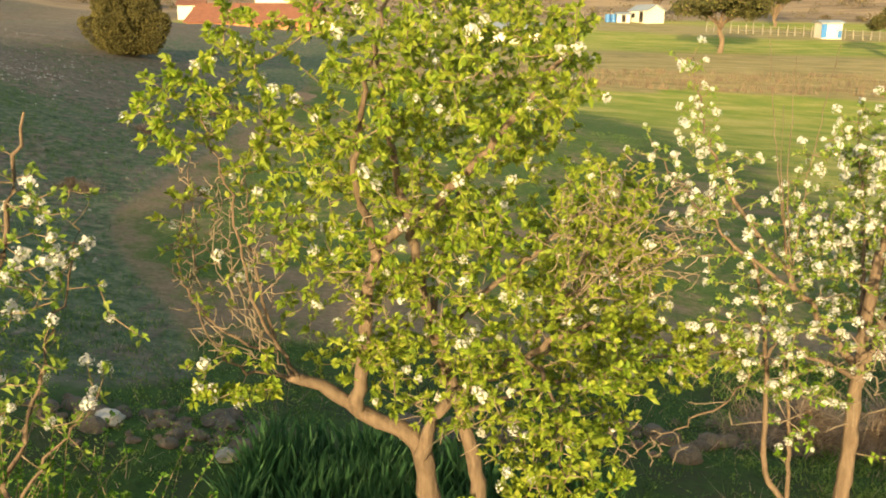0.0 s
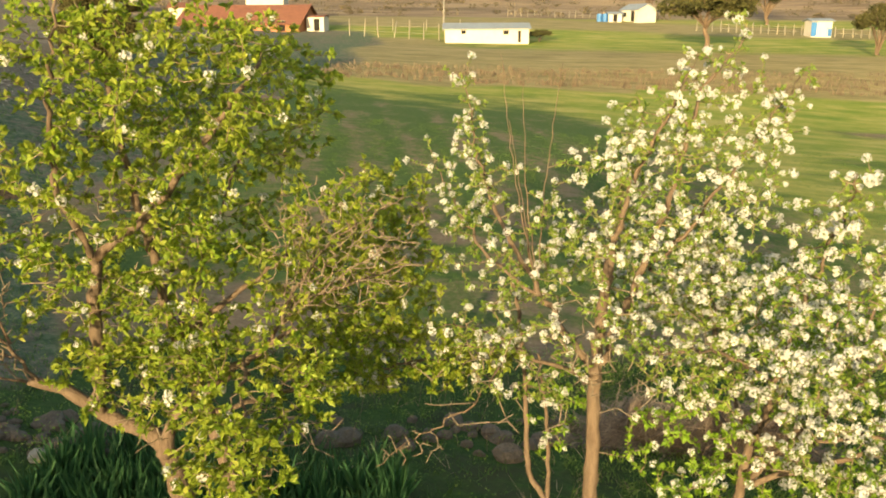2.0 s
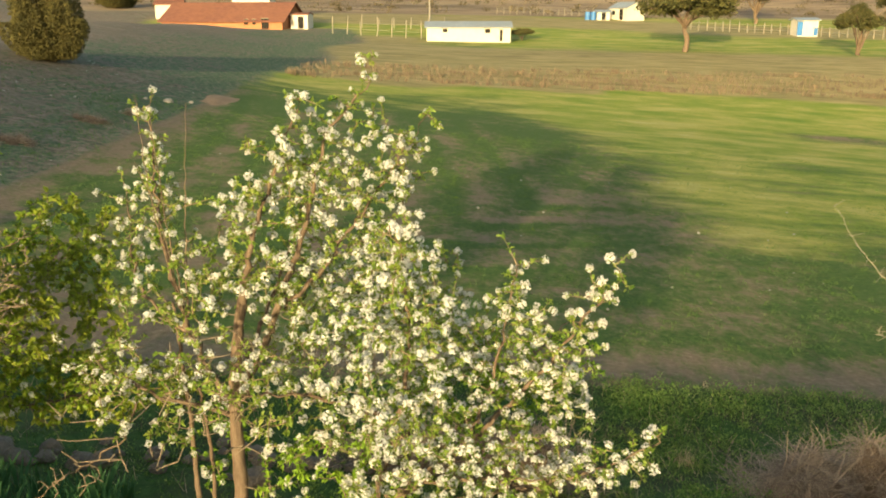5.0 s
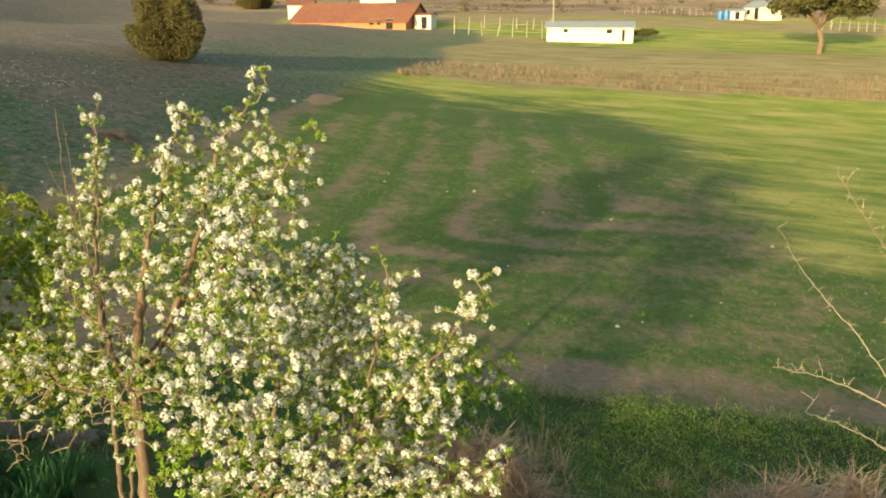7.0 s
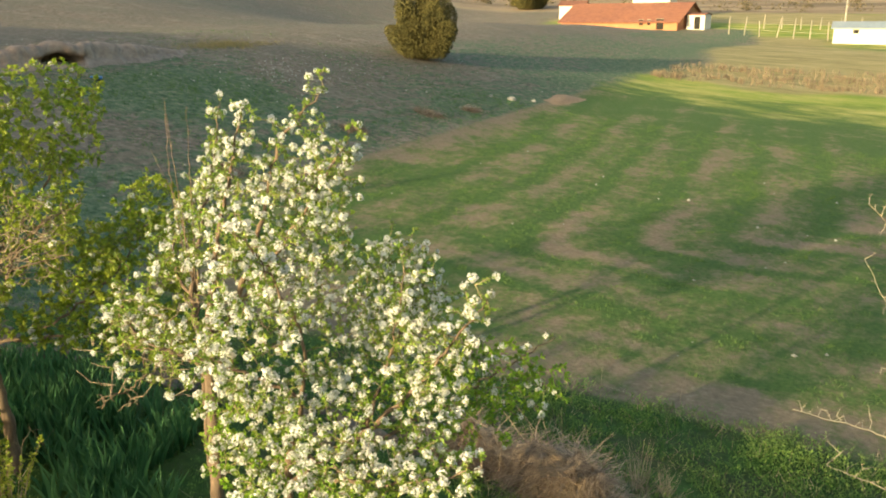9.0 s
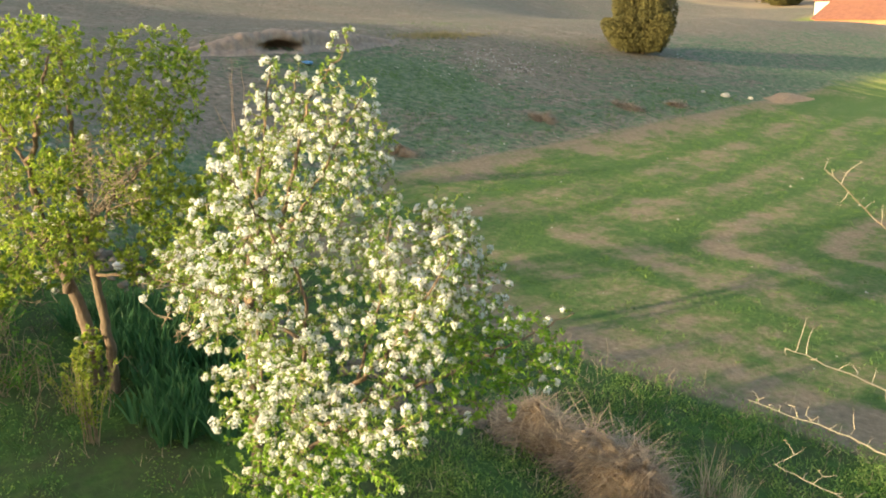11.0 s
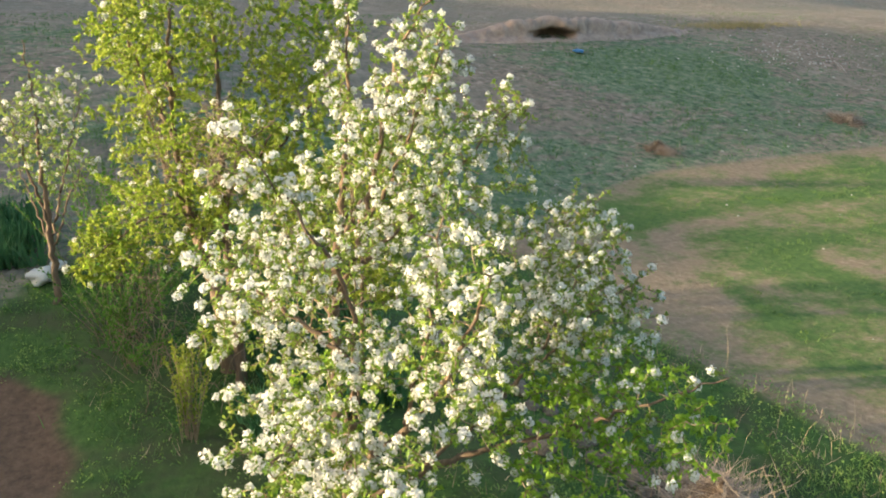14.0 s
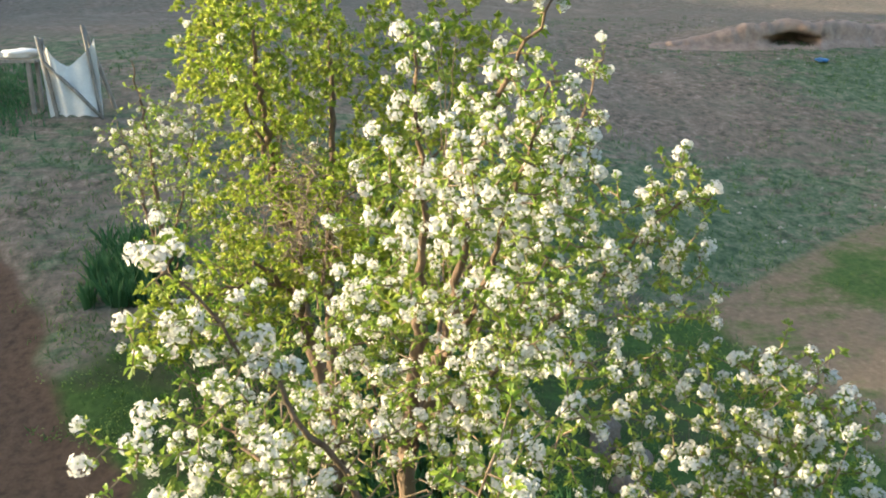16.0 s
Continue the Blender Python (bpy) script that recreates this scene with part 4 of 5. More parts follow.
tsx.limb([(9.75, 7.1, 2.3), (9.7, 6.6, 2.7), (9.45, 6.2, 3.1)], 0.0060, 0.0016, 0.06, 0.004)
rs = np.random.default_rng(24)
tw = []
for p, r in tsx.limbs:
    for i in range(6, len(p) - 1):
        for q in range(1 + i % 2):
            d = unit(0.8 * rs.normal(size=3) + np.array([-0.4, 0, 0.9]) + 0.5 * unit(p[i] - p[i - 1]))
            tw.append(p[i] + d * (0.036 + 0.040 * rs.random() + (0.16 * rs.random() if (i + q) % 4 == 0 else 0)))
chains_s = tsx.grow(np.array(tw), 0.0, 0.003, 0.3, 0.03)
for k, (p, r) in enumerate(tsx.limbs):
    v, f = tubes([(p, r, 7)])
    mesh_object("stem" if k == 0 else "branch", v, f, M_SHRUB if k else M_TWIG, shrub, True)
v, f = tubes([(c, np.linspace(0.0030, 0.0013, len(c)), 4) for c in chains_s])
tagged(mesh_object("branchwork", v, f, M_SHRUB, shrub, True), kind="stuff")
foliage("bud_growth", rs, chains_s, 1, M_DRY, shrub, 0.009, rosette=3)

# ---- low shoots and bare canes at the foot of the trees
rsu = np.random.default_rng(25)


def shoots(x, y, count, height, spread, label, leaf=None):
    root = tagged(empty("sucker_shoots", pose(0, 0, 0)), label, "shrub", "shoots at the foot of the trees")
    ch = []
    for k in range(count):
        bx, by = x + rsu.normal(0, spread * 0.4), y + rsu.normal(0, spread * 0.4)
        z = float(ground(bx, by))
        h = height * (0.6 + 0.5 * rsu.random())
        top = np.array([bx + rsu.normal(0, spread), by + rsu.normal(0, spread), z + h])
        ch.append(smooth_line([(bx, by, z - 0.03), ((bx + top[0]) / 2 - 0.02, (by + top[1]) / 2, z + h * 0.55), top], 0.06))
    v, f = tubes([(c, np.linspace(0.006, 0.002, len(c)), 5) for c in ch])
    tagged(mesh_object("stemwork", v, f, M_TWIG, root, True), kind="stuff")
    foliage("foliage", rsu, ch, 46, leaf or M_SHOOT, root, 0.045, rosette=6, inner=0.25)


shoots(1.9, 5.5, 22, 0.95, 0.10, "upright yellow-green shoots at the foot of a pear tree")
shoots(1.2, 5.6, 10, 0.7, 0.12, "short leafy shoots at the foot of a pear tree")

shoots(-2.1, 5.3, 60, 1.5, 0.42, "dark leafy thicket at the foot of the slope", M_LEAF_SHADED)
shoots(-0.5, 5.15, 46, 0.75, 0.40, "low dark thicket beside the pear trees", M_LEAF_SHADED)
shoots(0.3, 5.2, 30, 0.55, 0.35, "low dark thicket beside the pear trees", M_LEAF_SHADED)
shoots(-1.3, 5.6, 34, 0.9, 0.35, "low dark thicket beside the pear trees", M_LEAF_SHADED)
canes = tagged(empty("bare_bramble", pose(0, 0, 0)), "tangle of bare grey bramble canes in the shade of the trees", "bramble")
for k in range(22):
    bx, by = rsu.uniform(-1.2, 1.6), rsu.uniform(5.0, 5.9)
    z = float(ground(bx, by))
    a, L = rsu.random() * 6.283, 0.5 + 0.7 * rsu.random()
    ex, ey = bx + math.cos(a) * L, by + math.sin(a) * L * 0.5
    h = 0.30 + 0.45 * rsu.random()
    p = smooth_line([(bx, by, z - 0.02), (bx + 0.2 * (ex - bx), by + 0.2 * (ey - by), z + 0.75 * h), (bx + 0.6 * (ex - bx), by + 0.6 * (ey - by), z + h), (ex, ey, z + 0.45 * h)], 0.06)
    p[1:-1] += rsu.normal(0, 0.006, (len(p) - 2, 3))
    cl_ = [(p, np.linspace(0.0055, 0.002, len(p)), 5)]
    for q in range(5):
        i0 = int(rsu.integers(3, len(p) - 1))
        d = unit(rsu.normal(size=3))
        cl_.append((np.array([p[i0], p[i0] + d * 0.06 + [0, 0, 0.01], p[i0] + d * (0.10 + 0.12 * rsu.random())]), np.array([0.003, 0.0025, 0.0012]), 4))
    v, f = tubes(cl_)
    mesh_object("cane", v, f, M_TWIG, canes, True)

# ======================================================================== grass and small plants


def blades(name, rg, xy, height, width, mat, lean=0.35, parent=None):
    """Single grass blades (n, 3, 3) standing on the ground."""
    n = len(xy)
    z = ground(xy[:, 0], xy[:, 1]) - 0.01
    base = np.column_stack([xy, z])
    ang = rg.random(n) * 6.283
    side = np.column_stack([np.cos(ang), np.sin(ang), np.zeros(n)]) * (width * (0.6 + 0.8 * rg.random(n)))[:, None]
    h = height * (0.5 + rg.random(n))
    tip = base + np.column_stack([rg.normal(0, lean, n) * h, rg.normal(0, lean, n) * h, h])
    return quads_object(name, np.stack([base - side, base + side, tip], 1), 3, [(0, 1, 2)], mat, parent)


def scatter(rg, n, x0, x1, y0, y1, keep):
    p = np.column_stack([x0 + (x1 - x0) * rg.random(n), y0 + (y1 - y0) * rg.random(n)])
    return p[keep(p[:, 0], p[:, 1]) > rg.random(n)]


def in_verge(x, y):
    g, dr, hi, sc, left, near, d, fur = field_masks(x, y)
    clump = 0.55 + 0.45 * np.sin(x * 3.1 + 1.7 * np.sin(y * 2.3)) * np.sin(y * 2.7 + x)
    return (near < -0.1) * (1 - fur) * clump * (0.8 + 0.2 * sstep(2.5, 5.0, x))


def in_crop(x, y):
    g, dr, hi, sc, left, near, d, fur = field_masks(x, y)
    tuft = np.clip(0.55 + np.sin(x * 4.1 + 2 * np.sin(y * 2.7)) * np.sin(y * 3.3 + 1.6 * np.sin(x * 1.9)), 0.05, 1)
    return np.clip((g - 0.42) * 1.8, 0, 1) * tuft * (near > 0.3) * (left > 0.4) * (1 - hi)


def on_hill(x, y):
    g, dr, hi, sc, left, near, d, fur = field_masks(x, y)
    return hi * (1 - fur) * np.clip(hill_sward(x, y) * (0.9 + 0.6 * np.sin(x * 0.9 + 1.3 * np.sin(y * 0.6)) * np.sin(y * 0.8)), 0, 1)


tall = scatter(rng, 1300, -7, 17, 2.0, 12.7, in_verge)
tall = np.repeat(tall, 6, 0) + rng.normal(0, 0.03, (len(tall) * 6, 2))
tagged(blades("tall_grass", rng, tall, 0.17, 0.005, M_CROP, 0.5), "taller grass tufts along the field edge", "grass", kind="stuff")
cl = scatter(rng, 27000, -8, 18, -4.5, 12.9, in_verge)
pts4 = np.repeat(cl, 5, 0) + rng.normal(0, 0.035, (len(cl) * 5, 2))
tagged(blades("verge_grass", rng, pts4, 0.085, 0.006, M_GRASS, 0.6), "rough dark green grass along the field edge", "grass", kind="stuff")
cl = scatter(rng, 9000, 4.2, 16, 7.0, 12.8, in_verge)
pts4 = np.repeat(cl, 6, 0) + rng.normal(0, 0.05, (len(cl) * 6, 2))
tagged(blades("lush_grass", rng, pts4, 0.075, 0.006, M_LUSH, 0.7), "lush green grass in the open verge", "grass", kind="stuff")
cl = scatter(rng, 3600, -4, 16, 4.6, 12.9, lambda x, y: in_verge(x, y) * (0.35 + 0.65 * sstep(2, 5, x)))
pts4 = np.repeat(cl, 3, 0) + rng.normal(0, 0.05, (len(cl) * 3, 2))
tagged(blades("withered_grass", rng, pts4, 0.12, 0.005, M_DRY, 0.8), "withered grass blades among the green", "grass", kind="stuff")
cl = scatter(rng, 42000, -6, 22, 12.6, 40, in_crop)
pts4 = np.repeat(cl, 5, 0) + rng.normal(0, 0.045, (len(cl) * 5, 2))
tagged(blades("young_crop", rng, pts4, 0.055, 0.008, M_CROP, 0.6), "short green young crop in rows", "grass", kind="stuff")
cl = scatter(rng, 22000, -26, -2, 2, 40, on_hill)
pts4 = np.repeat(cl, 5, 0) + rng.normal(0, 0.07, (len(cl) * 5, 2))
tagged(blades("hill_grass", rng, pts4, 0.09, 0.009, M_GRASS), "thin grazed grass on the hillside", "grass", kind="stuff")
cl = np.column_stack([-10.8 + 1.4 * rng.normal(size=1100), 0.1 + 0.65 * rng.normal(size=1100)])
tagged(blades("sown_patch", rng, np.repeat(cl, 4, 0) + rng.normal(0, 0.05, (4400, 2)), 0.15, 0.014, M_IRIS), "dense green sown patch on the slope", "grass", kind="stuff")

M_TUSSOCK = leaf_material("tussock_blade", [(0.0, (0.14, 0.13, 0.06)), (0.6, (0.24, 0.205, 0.10)), (1.0, (0.33, 0.27, 0.15))], 0.2, 0.8)
cl = np.column_stack([-19.5 + 0.45 * rng.normal(size=500), 32.8 + 1.5 * rng.normal(size=500)])
tagged(blades("yellow_tussocks", rng, np.repeat(cl, 5, 0) + rng.normal(0, 0.06, (2500, 2)), 0.13, 0.010, M_TUSSOCK), "patch of yellowish tussock grass beside the earth bank", "grass", kind="stuff")

# broad-leaved weeds in the verge
wc = scatter(rng, 9500, -5, 15, 3.0, 12.8, in_verge)
wc = np.vstack([wc, np.column_stack([8.5 + 1.6 * rng.normal(size=120), 11.6 + 0.4 * rng.normal(size=120)])])
wb = np.repeat(np.column_stack([wc, ground(wc[:, 0], wc[:, 1])]), 12, 0) + np.column_stack([rng.normal(0, 0.06, (len(wc) * 12, 2)), 0.13 * rng.random(len(wc) * 12) ** 1.5])
ww = rng.normal(size=wb.shape) + np.array([0, 0, 0.5])
wl = 0.030 * (0.5 + 1.0 * rng.random(len(wb)))
tagged(quads_object("verge_weeds", leaf_verts(rng, wb, ww, wl, wl * 0.5), 5, LEAF_FACES, M_WEED), "low broad-leaved weeds in the verge", "weeds", kind="stuff")

# bushy weeds standing out of the verge
wk = scatter(rng, 900, 3, 15, 7.5, 12.6, lambda x, y: in_verge(x, y) * (0.15 + 0.5 * sstep(6.5, 8.5, x)))
wk = np.vstack([wk, np.column_stack([8.3 + 0.6 * rng.normal(size=40), 12.0 + 0.25 * rng.normal(size=40)])])
hk_ = np.repeat(0.10 + 0.22 * rng.random(len(wk)) ** 1.6, 46)
wb = np.repeat(np.column_stack([wk, ground(wk[:, 0], wk[:, 1])]), 46, 0)
wb = wb + np.column_stack([rng.normal(0, 0.30, (len(wb), 2)) * hk_[:, None], hk_ * rng.random(len(wb)) ** 0.8])
wl = 0.034 * (0.5 + 0.9 * rng.random(len(wb)))
tagged(quads_object("bushy_weeds", leaf_verts(rng, wb, rng.normal(size=wb.shape) + [0, 0, 0.5], wl, wl * 0.45), 5, LEAF_FACES, M_WEED), "bushy green weeds standing out of the verge", "weeds", kind="stuff")
for tx, ty, th in [(6.67, 10.19, 0.75), (6.95, 10.3, 0.4), (4.35, 10.35, 0.30), (8.2, 10.2, 0.26)]:
    cl = np.column_stack([tx + 0.06 * rng.normal(size=70), ty + 0.06 * rng.normal(size=70)])
    tagged(blades("dry_grass_tuft", rng, cl, th * 0.75, 0.004, M_DRY, 0.40), "fan of pale withered grass in the verge", "grass tuft", "withered tufts")

# iris leaves under the trees


def iris_bed(cx, cy, rx, ry, fans, height=0.40):
    d = np.clip(rng.normal(size=(fans, 2)) * 0.5, -0.75, 0.85)
    c = np.array([cx, cy]) + d * np.array([rx, ry])
    c = np.repeat(c, 6, 0)
    n = len(c)
    fan = np.tile(np.linspace(-1, 1, 6), fans)
    turn = np.repeat(rng.random(fans) * 3.14, 6)
    out = np.column_stack([np.cos(turn), np.sin(turn), np.zeros(n)])
    base = np.column_stack([c, ground(c[:, 0], c[:, 1]) - 0.01]) + out * (fan * 0.03)[:, None]
    h = height * (0.6 + 0.6 * rng.random(n))
    way = unit(out * (fan * 0.38)[:, None] + np.array([0, 0, 1]) + rng.normal(0, 0.10, (n, 3)))
    side = unit(out + rng.normal(0, 0.2, (n, 3))) * (0.013 + 0.006 * rng.random(n))[:, None]
    mid = base + way * (h * 0.55)[:, None]
    tip = base + way * h[:, None] + out * (fan * h * 0.12)[:, None]
    return quads_object("iris_bed", np.stack([base - side, base + side, mid + side * 1.15, mid - side * 1.15, tip], 1), 5, [(0, 1, 2, 3), (3, 2, 4)], M_IRIS)


tagged(iris_bed(0.5, 7.2, 1.9, 1.0, 420), "bed of blue-green sword-shaped iris leaves under the trees", "plants", kind="stuff")
tagged(iris_bed(2.2, 6.4, 0.7, 0.5, 70), "clump of blue-green iris leaves beside a trunk", "plants", kind="stuff")
tagged(iris_bed(-3.6, 3.85, 1.0, 0.6, 150), "clump of green iris leaves beside a sack", "plants", kind="stuff")

# ======================================================================== stones


def rock_mesh(seed, mat, squash=0.65):
    rg = np.random.default_rng(seed)
    bm = bmesh.new()
    bmesh.ops.create_icosphere(bm, subdivisions=2, radius=0.5)
    off = rg.normal(size=(4, 3)) * 3
    for v in bm.verts:
        n = noise.noise(v.co * 2.1 + Vector(off[0])) * 0.34 + noise.noise(v.co * 5 + Vector(off[1])) * 0.10
        v.co *= 1 + n
        v.co.z = max(v.co.z * squash, -0.22)
    me = bpy.data.meshes.new("rock")
    bm.to_mesh(me)
    bm.free()
    me.materials.append(mat)
    return me


rock_meshes = [rock_mesh(100 + k, M_ROCK) for k in range(6)]


def put_rock(me, x, y, size, label, group):
    ob = new("rock", me)
    s = size * (0.8 + 0.5 * rng.random())
    ob.matrix_basis = Matrix.Translation((x, y, float(ground(x, y)) + 0.08 * s)) @ Euler((rng.normal(0, 0.15), rng.normal(0, 0.15), rng.random() * 6.28)).to_matrix().to_4x4() @ Matrix.Diagonal((s, s * (0.7 + 0.4 * rng.random()), s, 1))
    return tagged(ob, label, "stone", group)


for k in range(110):
    t = rng.random()
    put_rock(rock_meshes[k % 6], -3.1 + 2.3 * t + rng.normal(0, 0.10), 8.0 + 0.2 * t + rng.normal(0, 0.26), 0.07 + 0.17 * rng.random() ** 2, "grey-brown field stone in a rubble heap by the trees", "rubble heap")
for k in range(80):
    t = rng.random()
    put_rock(rock_meshes[k % 6], 0.4 + 5.6 * t + rng.normal(0, 0.12), 9.0 + 0.6 * t + rng.normal(0, 0.24), 0.12 + 0.20 * rng.random() ** 2, "grey-brown field stone in the low rubble bank", "rubble bank")
put_rock(rock_mesh(140, M_PALE_STONE, 0.9), -1.22, 7.62, 0.24, "pale rounded boulder beside the iris bed", "rubble heap")

# small stones on hillside and field: one loose scatter
st = scatter(rng, 1300, -26, -3, 8, 46, lambda x, y: field_masks(x, y)[2] * np.clip(np.sin(x * 0.5 + y * 0.31) * np.sin(y * 0.4 - x * 0.2) + 0.35, 0.05, 1))
st = np.vstack([st, np.column_stack([-14.2 + 1.6 * rng.normal(size=420), 31.5 + 2.4 * rng.normal(size=420)])])
st = np.vstack([st, np.column_stack([-4 + 20 * rng.random(90), 13 + 18 * rng.random(90)])])
oct_v = np.array([(1, 0, 0), (0, 1, 0), (-1, 0, 0), (0, -1, 0), (0, 0, 0.8), (0, 0, -0.5)])
sv = oct_v[None] * (0.030 * (0.4 + rng.random((len(st), 1, 1)) ** 3 * 2.0)) * (0.7 + 0.6 * rng.random((len(st), 6, 1)))
sv = sv + np.column_stack([st, ground(st[:, 0], st[:, 1])])[:, None]
tagged(quads_object("scattered_stones", sv, 6, [(0, 1, 4), (1, 2, 4), (2, 3, 4), (3, 0, 4), (1, 0, 5), (2, 1, 5), (3, 2, 5), (0, 3, 5)], M_PALE_STONE), "small pale stones scattered over grass and soil", "stones", kind="stuff")
for x, y, s in [(-7.6, 39.2, 0.42), (-8.4, 38.6, 0.3), (-6.9, 40.3, 0.25)]:
    put_rock(rock_mesh(150, M_PALE_STONE), x, y, s, "pale boulder on the hillside above the field", "hillside boulders")

# dry bleached molehills of red earth on the slope


def earth_mound(x, y, rx, ry, h):
    bm = bmesh.new()
    bmesh.ops.create_grid(bm, x_segments=14, y_segments=14, size=1.0)
    for v in bm.verts:
        r = math.hypot(v.co.x, v.co.y)
        f = max(0, 1 - r * (1 + 0.5 * noise.noise(Vector((v.co.x * 1.7 + x, v.co.y * 1.7 + y, 1))))) ** 1.3
        px, py = x + v.co.x * rx, y + v.co.y * ry
        v.co = Vector((px, py, float(ground(px, py)) - 0.03 + h * f * (1 + 0.4 * noise.noise(Vector((px * 3, py * 3, 0)))) + 0.03 * f))
    return tagged(part("earth_mound", bm, M_MOUND, None, smooth=True), "low mound of reddish bare earth on the grass", "mound", "earth mounds on the slope")


M_MOUND = surface("reddish_earth", (0.25, 0.15, 0.095), (0.40, 0.26, 0.17), 6, 0.95, 0.6, (0.27, 0.20, 0.13), distance=0.05)
for args in [(-6.3, 43.0, 0.9, 3.0, 0.13)]:
    earth_mound(*args)

# ======================================================================== heaps of dry grass


def noise_at(p, f, seed):
    return np.array([noise.noise(Vector((float(a) * f + seed, float(b) * f, 0.0))) for a, b, c in p])


def dry_heap(cx, cy, rx, ry, h, strands, seed, turn=0.0, label="", sheaf=0):
    rg = np.random.default_rng(seed)
    root = tagged(empty("dry_grass_heap", pose(0, 0, 0)), label, "hay heap", "heaps of dry grass")
    ct, stn = math.cos(turn), math.sin(turn)
    bm = bmesh.new()
    bmesh.ops.create_grid(bm, x_segments=22, y_segments=16, size=1.0)

    def top(u, w):
        r2 = u * u + w * w
        return h * max(0, 1 - r2) ** 0.9 * max(0.12, 0.74 + 1.5 * noise.noise(Vector((u * 2.9 + seed, w * 2.2, 0))) + 0.8 * noise.noise(Vector((u * 6 + seed, w * 6, 0))))
    for v in bm.verts:
        u, w = v.co.x, v.co.y
        x, y = cx + u * rx * ct - w * ry * stn, cy + u * rx * stn + w * ry * ct
        v.co = Vector((x, y, float(ground(x, y)) - 0.05 + top(u, w)))
    part("mound", bm, M_HEAP, root, smooth=True)
    u = np.clip(rg.normal(0, 0.55, strands), -1.1, 1.1)
    w = np.clip(rg.normal(0, 0.5, strands), -1.05, 1.05)
    z = np.array([top(a, b) for a, b in zip(u, w)])
    x, y = cx + u * rx * ct - w * ry * stn, cy + u * rx * stn + w * ry * ct
    base = np.column_stack([x, y, ground(x, y) + z - 0.03])
    ang = turn + rg.normal(0.3, 1.1, strands) + np.where(rg.random(strands) < 0.5, 0, 3.14)
    knot = noise_at(base, 3.1, seed)
    ang = ang + 2.2 * knot
    L = (0.12 + 0.55 * rg.random(strands) ** 2) * min(1, rx * 1.2)
    way = np.column_stack([np.cos(ang), np.sin(ang), 0.02 + 0.75 * rg.random(strands) ** 3 + np.maximum(0, knot) * 0.5])
    end = base + way * L[:, None]
    end[:, 2] -= L * (0.02 + 0.22 * rg.random(strands))
    mid = (base + end) / 2 + np.column_stack([rg.normal(0, 0.02, (strands, 2)), 0.10 * L])
    side = unit(np.cross(way, [[0, 0, 1.0]])) * (0.002 + 0.0035 * rg.random(strands))[:, None]
    v = np.stack([base - side, base + side, mid + side, mid - side, end], 1)
    stalks = []
    for k in range(int(16 + 46 * rx) if h > 0.2 else 5):
        a, b_ = rg.normal(0, 0.42), rg.normal(0, 0.42)
        x0, y0 = cx + a * rx * ct - b_ * ry * stn, cy + a * rx * stn + b_ * ry * ct
        zz = float(ground(x0, y0)) + top(a, b_)
        w0, ln = turn + rg.normal(0.2, 0.9) + (3.14 if rg.random() < 0.5 else 0), 0.3 + 0.55 * rg.random()
        ex, ey = x0 + math.cos(w0) * ln, y0 + math.sin(w0) * ln
        ue, we = ((ex - cx) * ct + (ey - cy) * stn) / rx, (-(ex - cx) * stn + (ey - cy) * ct) / ry
        ze = float(ground(ex, ey)) + (top(ue, we) if ue * ue + we * we < 1 else 0) + 0.02 + 0.16 * rg.random() ** 2
        stalks.append((np.array([(x0, y0, zz - 0.02), ((x0 + ex) / 2, (y0 + ey) / 2, (zz + ze) / 2 + 0.06 + 0.08 * rg.random()), (ex, ey, ze)]), np.array([0.005, 0.004, 0.002]), 4))
    tufts = []
    for k in range(int(26 * rx) if h > 0.2 else 3):
        a, b_ = float(np.clip(rg.normal(0, 0.45), -0.9, 0.9)), rg.normal(0.0, 0.25)
        x0, y0 = cx + a * rx * ct - b_ * ry * stn, cy + a * rx * stn + b_ * ry * ct
        n = int(rg.integers(60, 130))
        to = turn + (-1.57 if rg.random() < 0.7 else 1.2) + rg.normal(0, 0.5) + rg.normal(0, 0.28, n)
        ln = (0.18 + 0.22 * rg.random()) * (0.6 + 0.5 * rg.random(n))
        b0 = np.column_stack([x0 + rg.normal(0, 0.05, n), y0 + rg.normal(0, 0.05, n), float(ground(x0, y0)) + top(a, b_) + 0.05 * rg.random(n)])
        e0 = b0 + np.column_stack([np.cos(to) * ln, np.sin(to) * ln, np.zeros(n)])
        e0[:, 2] = np.maximum(ground(e0[:, 0], e0[:, 1]) + 0.02, b0[:, 2] - ln * (0.15 + 0.75 * rg.random(n)))
        m0 = (b0 + e0) / 2 + np.column_stack([np.zeros((n, 2)), 0.10 * ln])
        sd = np.column_stack([-np.sin(to), np.cos(to), np.zeros(n)]) * (0.002 + 0.002 * rg.random((n, 1)))
        tufts.append(np.stack([b0 - sd, b0 + sd, m0 + sd, m0 - sd, e0], 1))
    for k in range(sheaf):
        a, b_ = rg.normal(-0.55, 0.12), rg.normal(0.1, 0.14)
        x0, y0 = cx + a * rx * ct - b_ * ry * stn, cy + a * rx * stn + b_ * ry * ct
        to = -0.55 + rg.normal(0, 0.38)
        ln = 0.55 + 0.5 * rg.random()
        z0 = float(ground(x0, y0)) + top(a, b_) + 0.03
        crest = (x0 + math.cos(to * 0.4) * ln * 0.62, y0 + math.sin(to * 0.4) * ln * 0.62, float(ground(cx, cy)) + h * (0.80 + 0.22 * rg.random()))
        end_x, end_y = x0 + math.cos(to) * ln, y0 + math.sin(to) * ln - 0.15
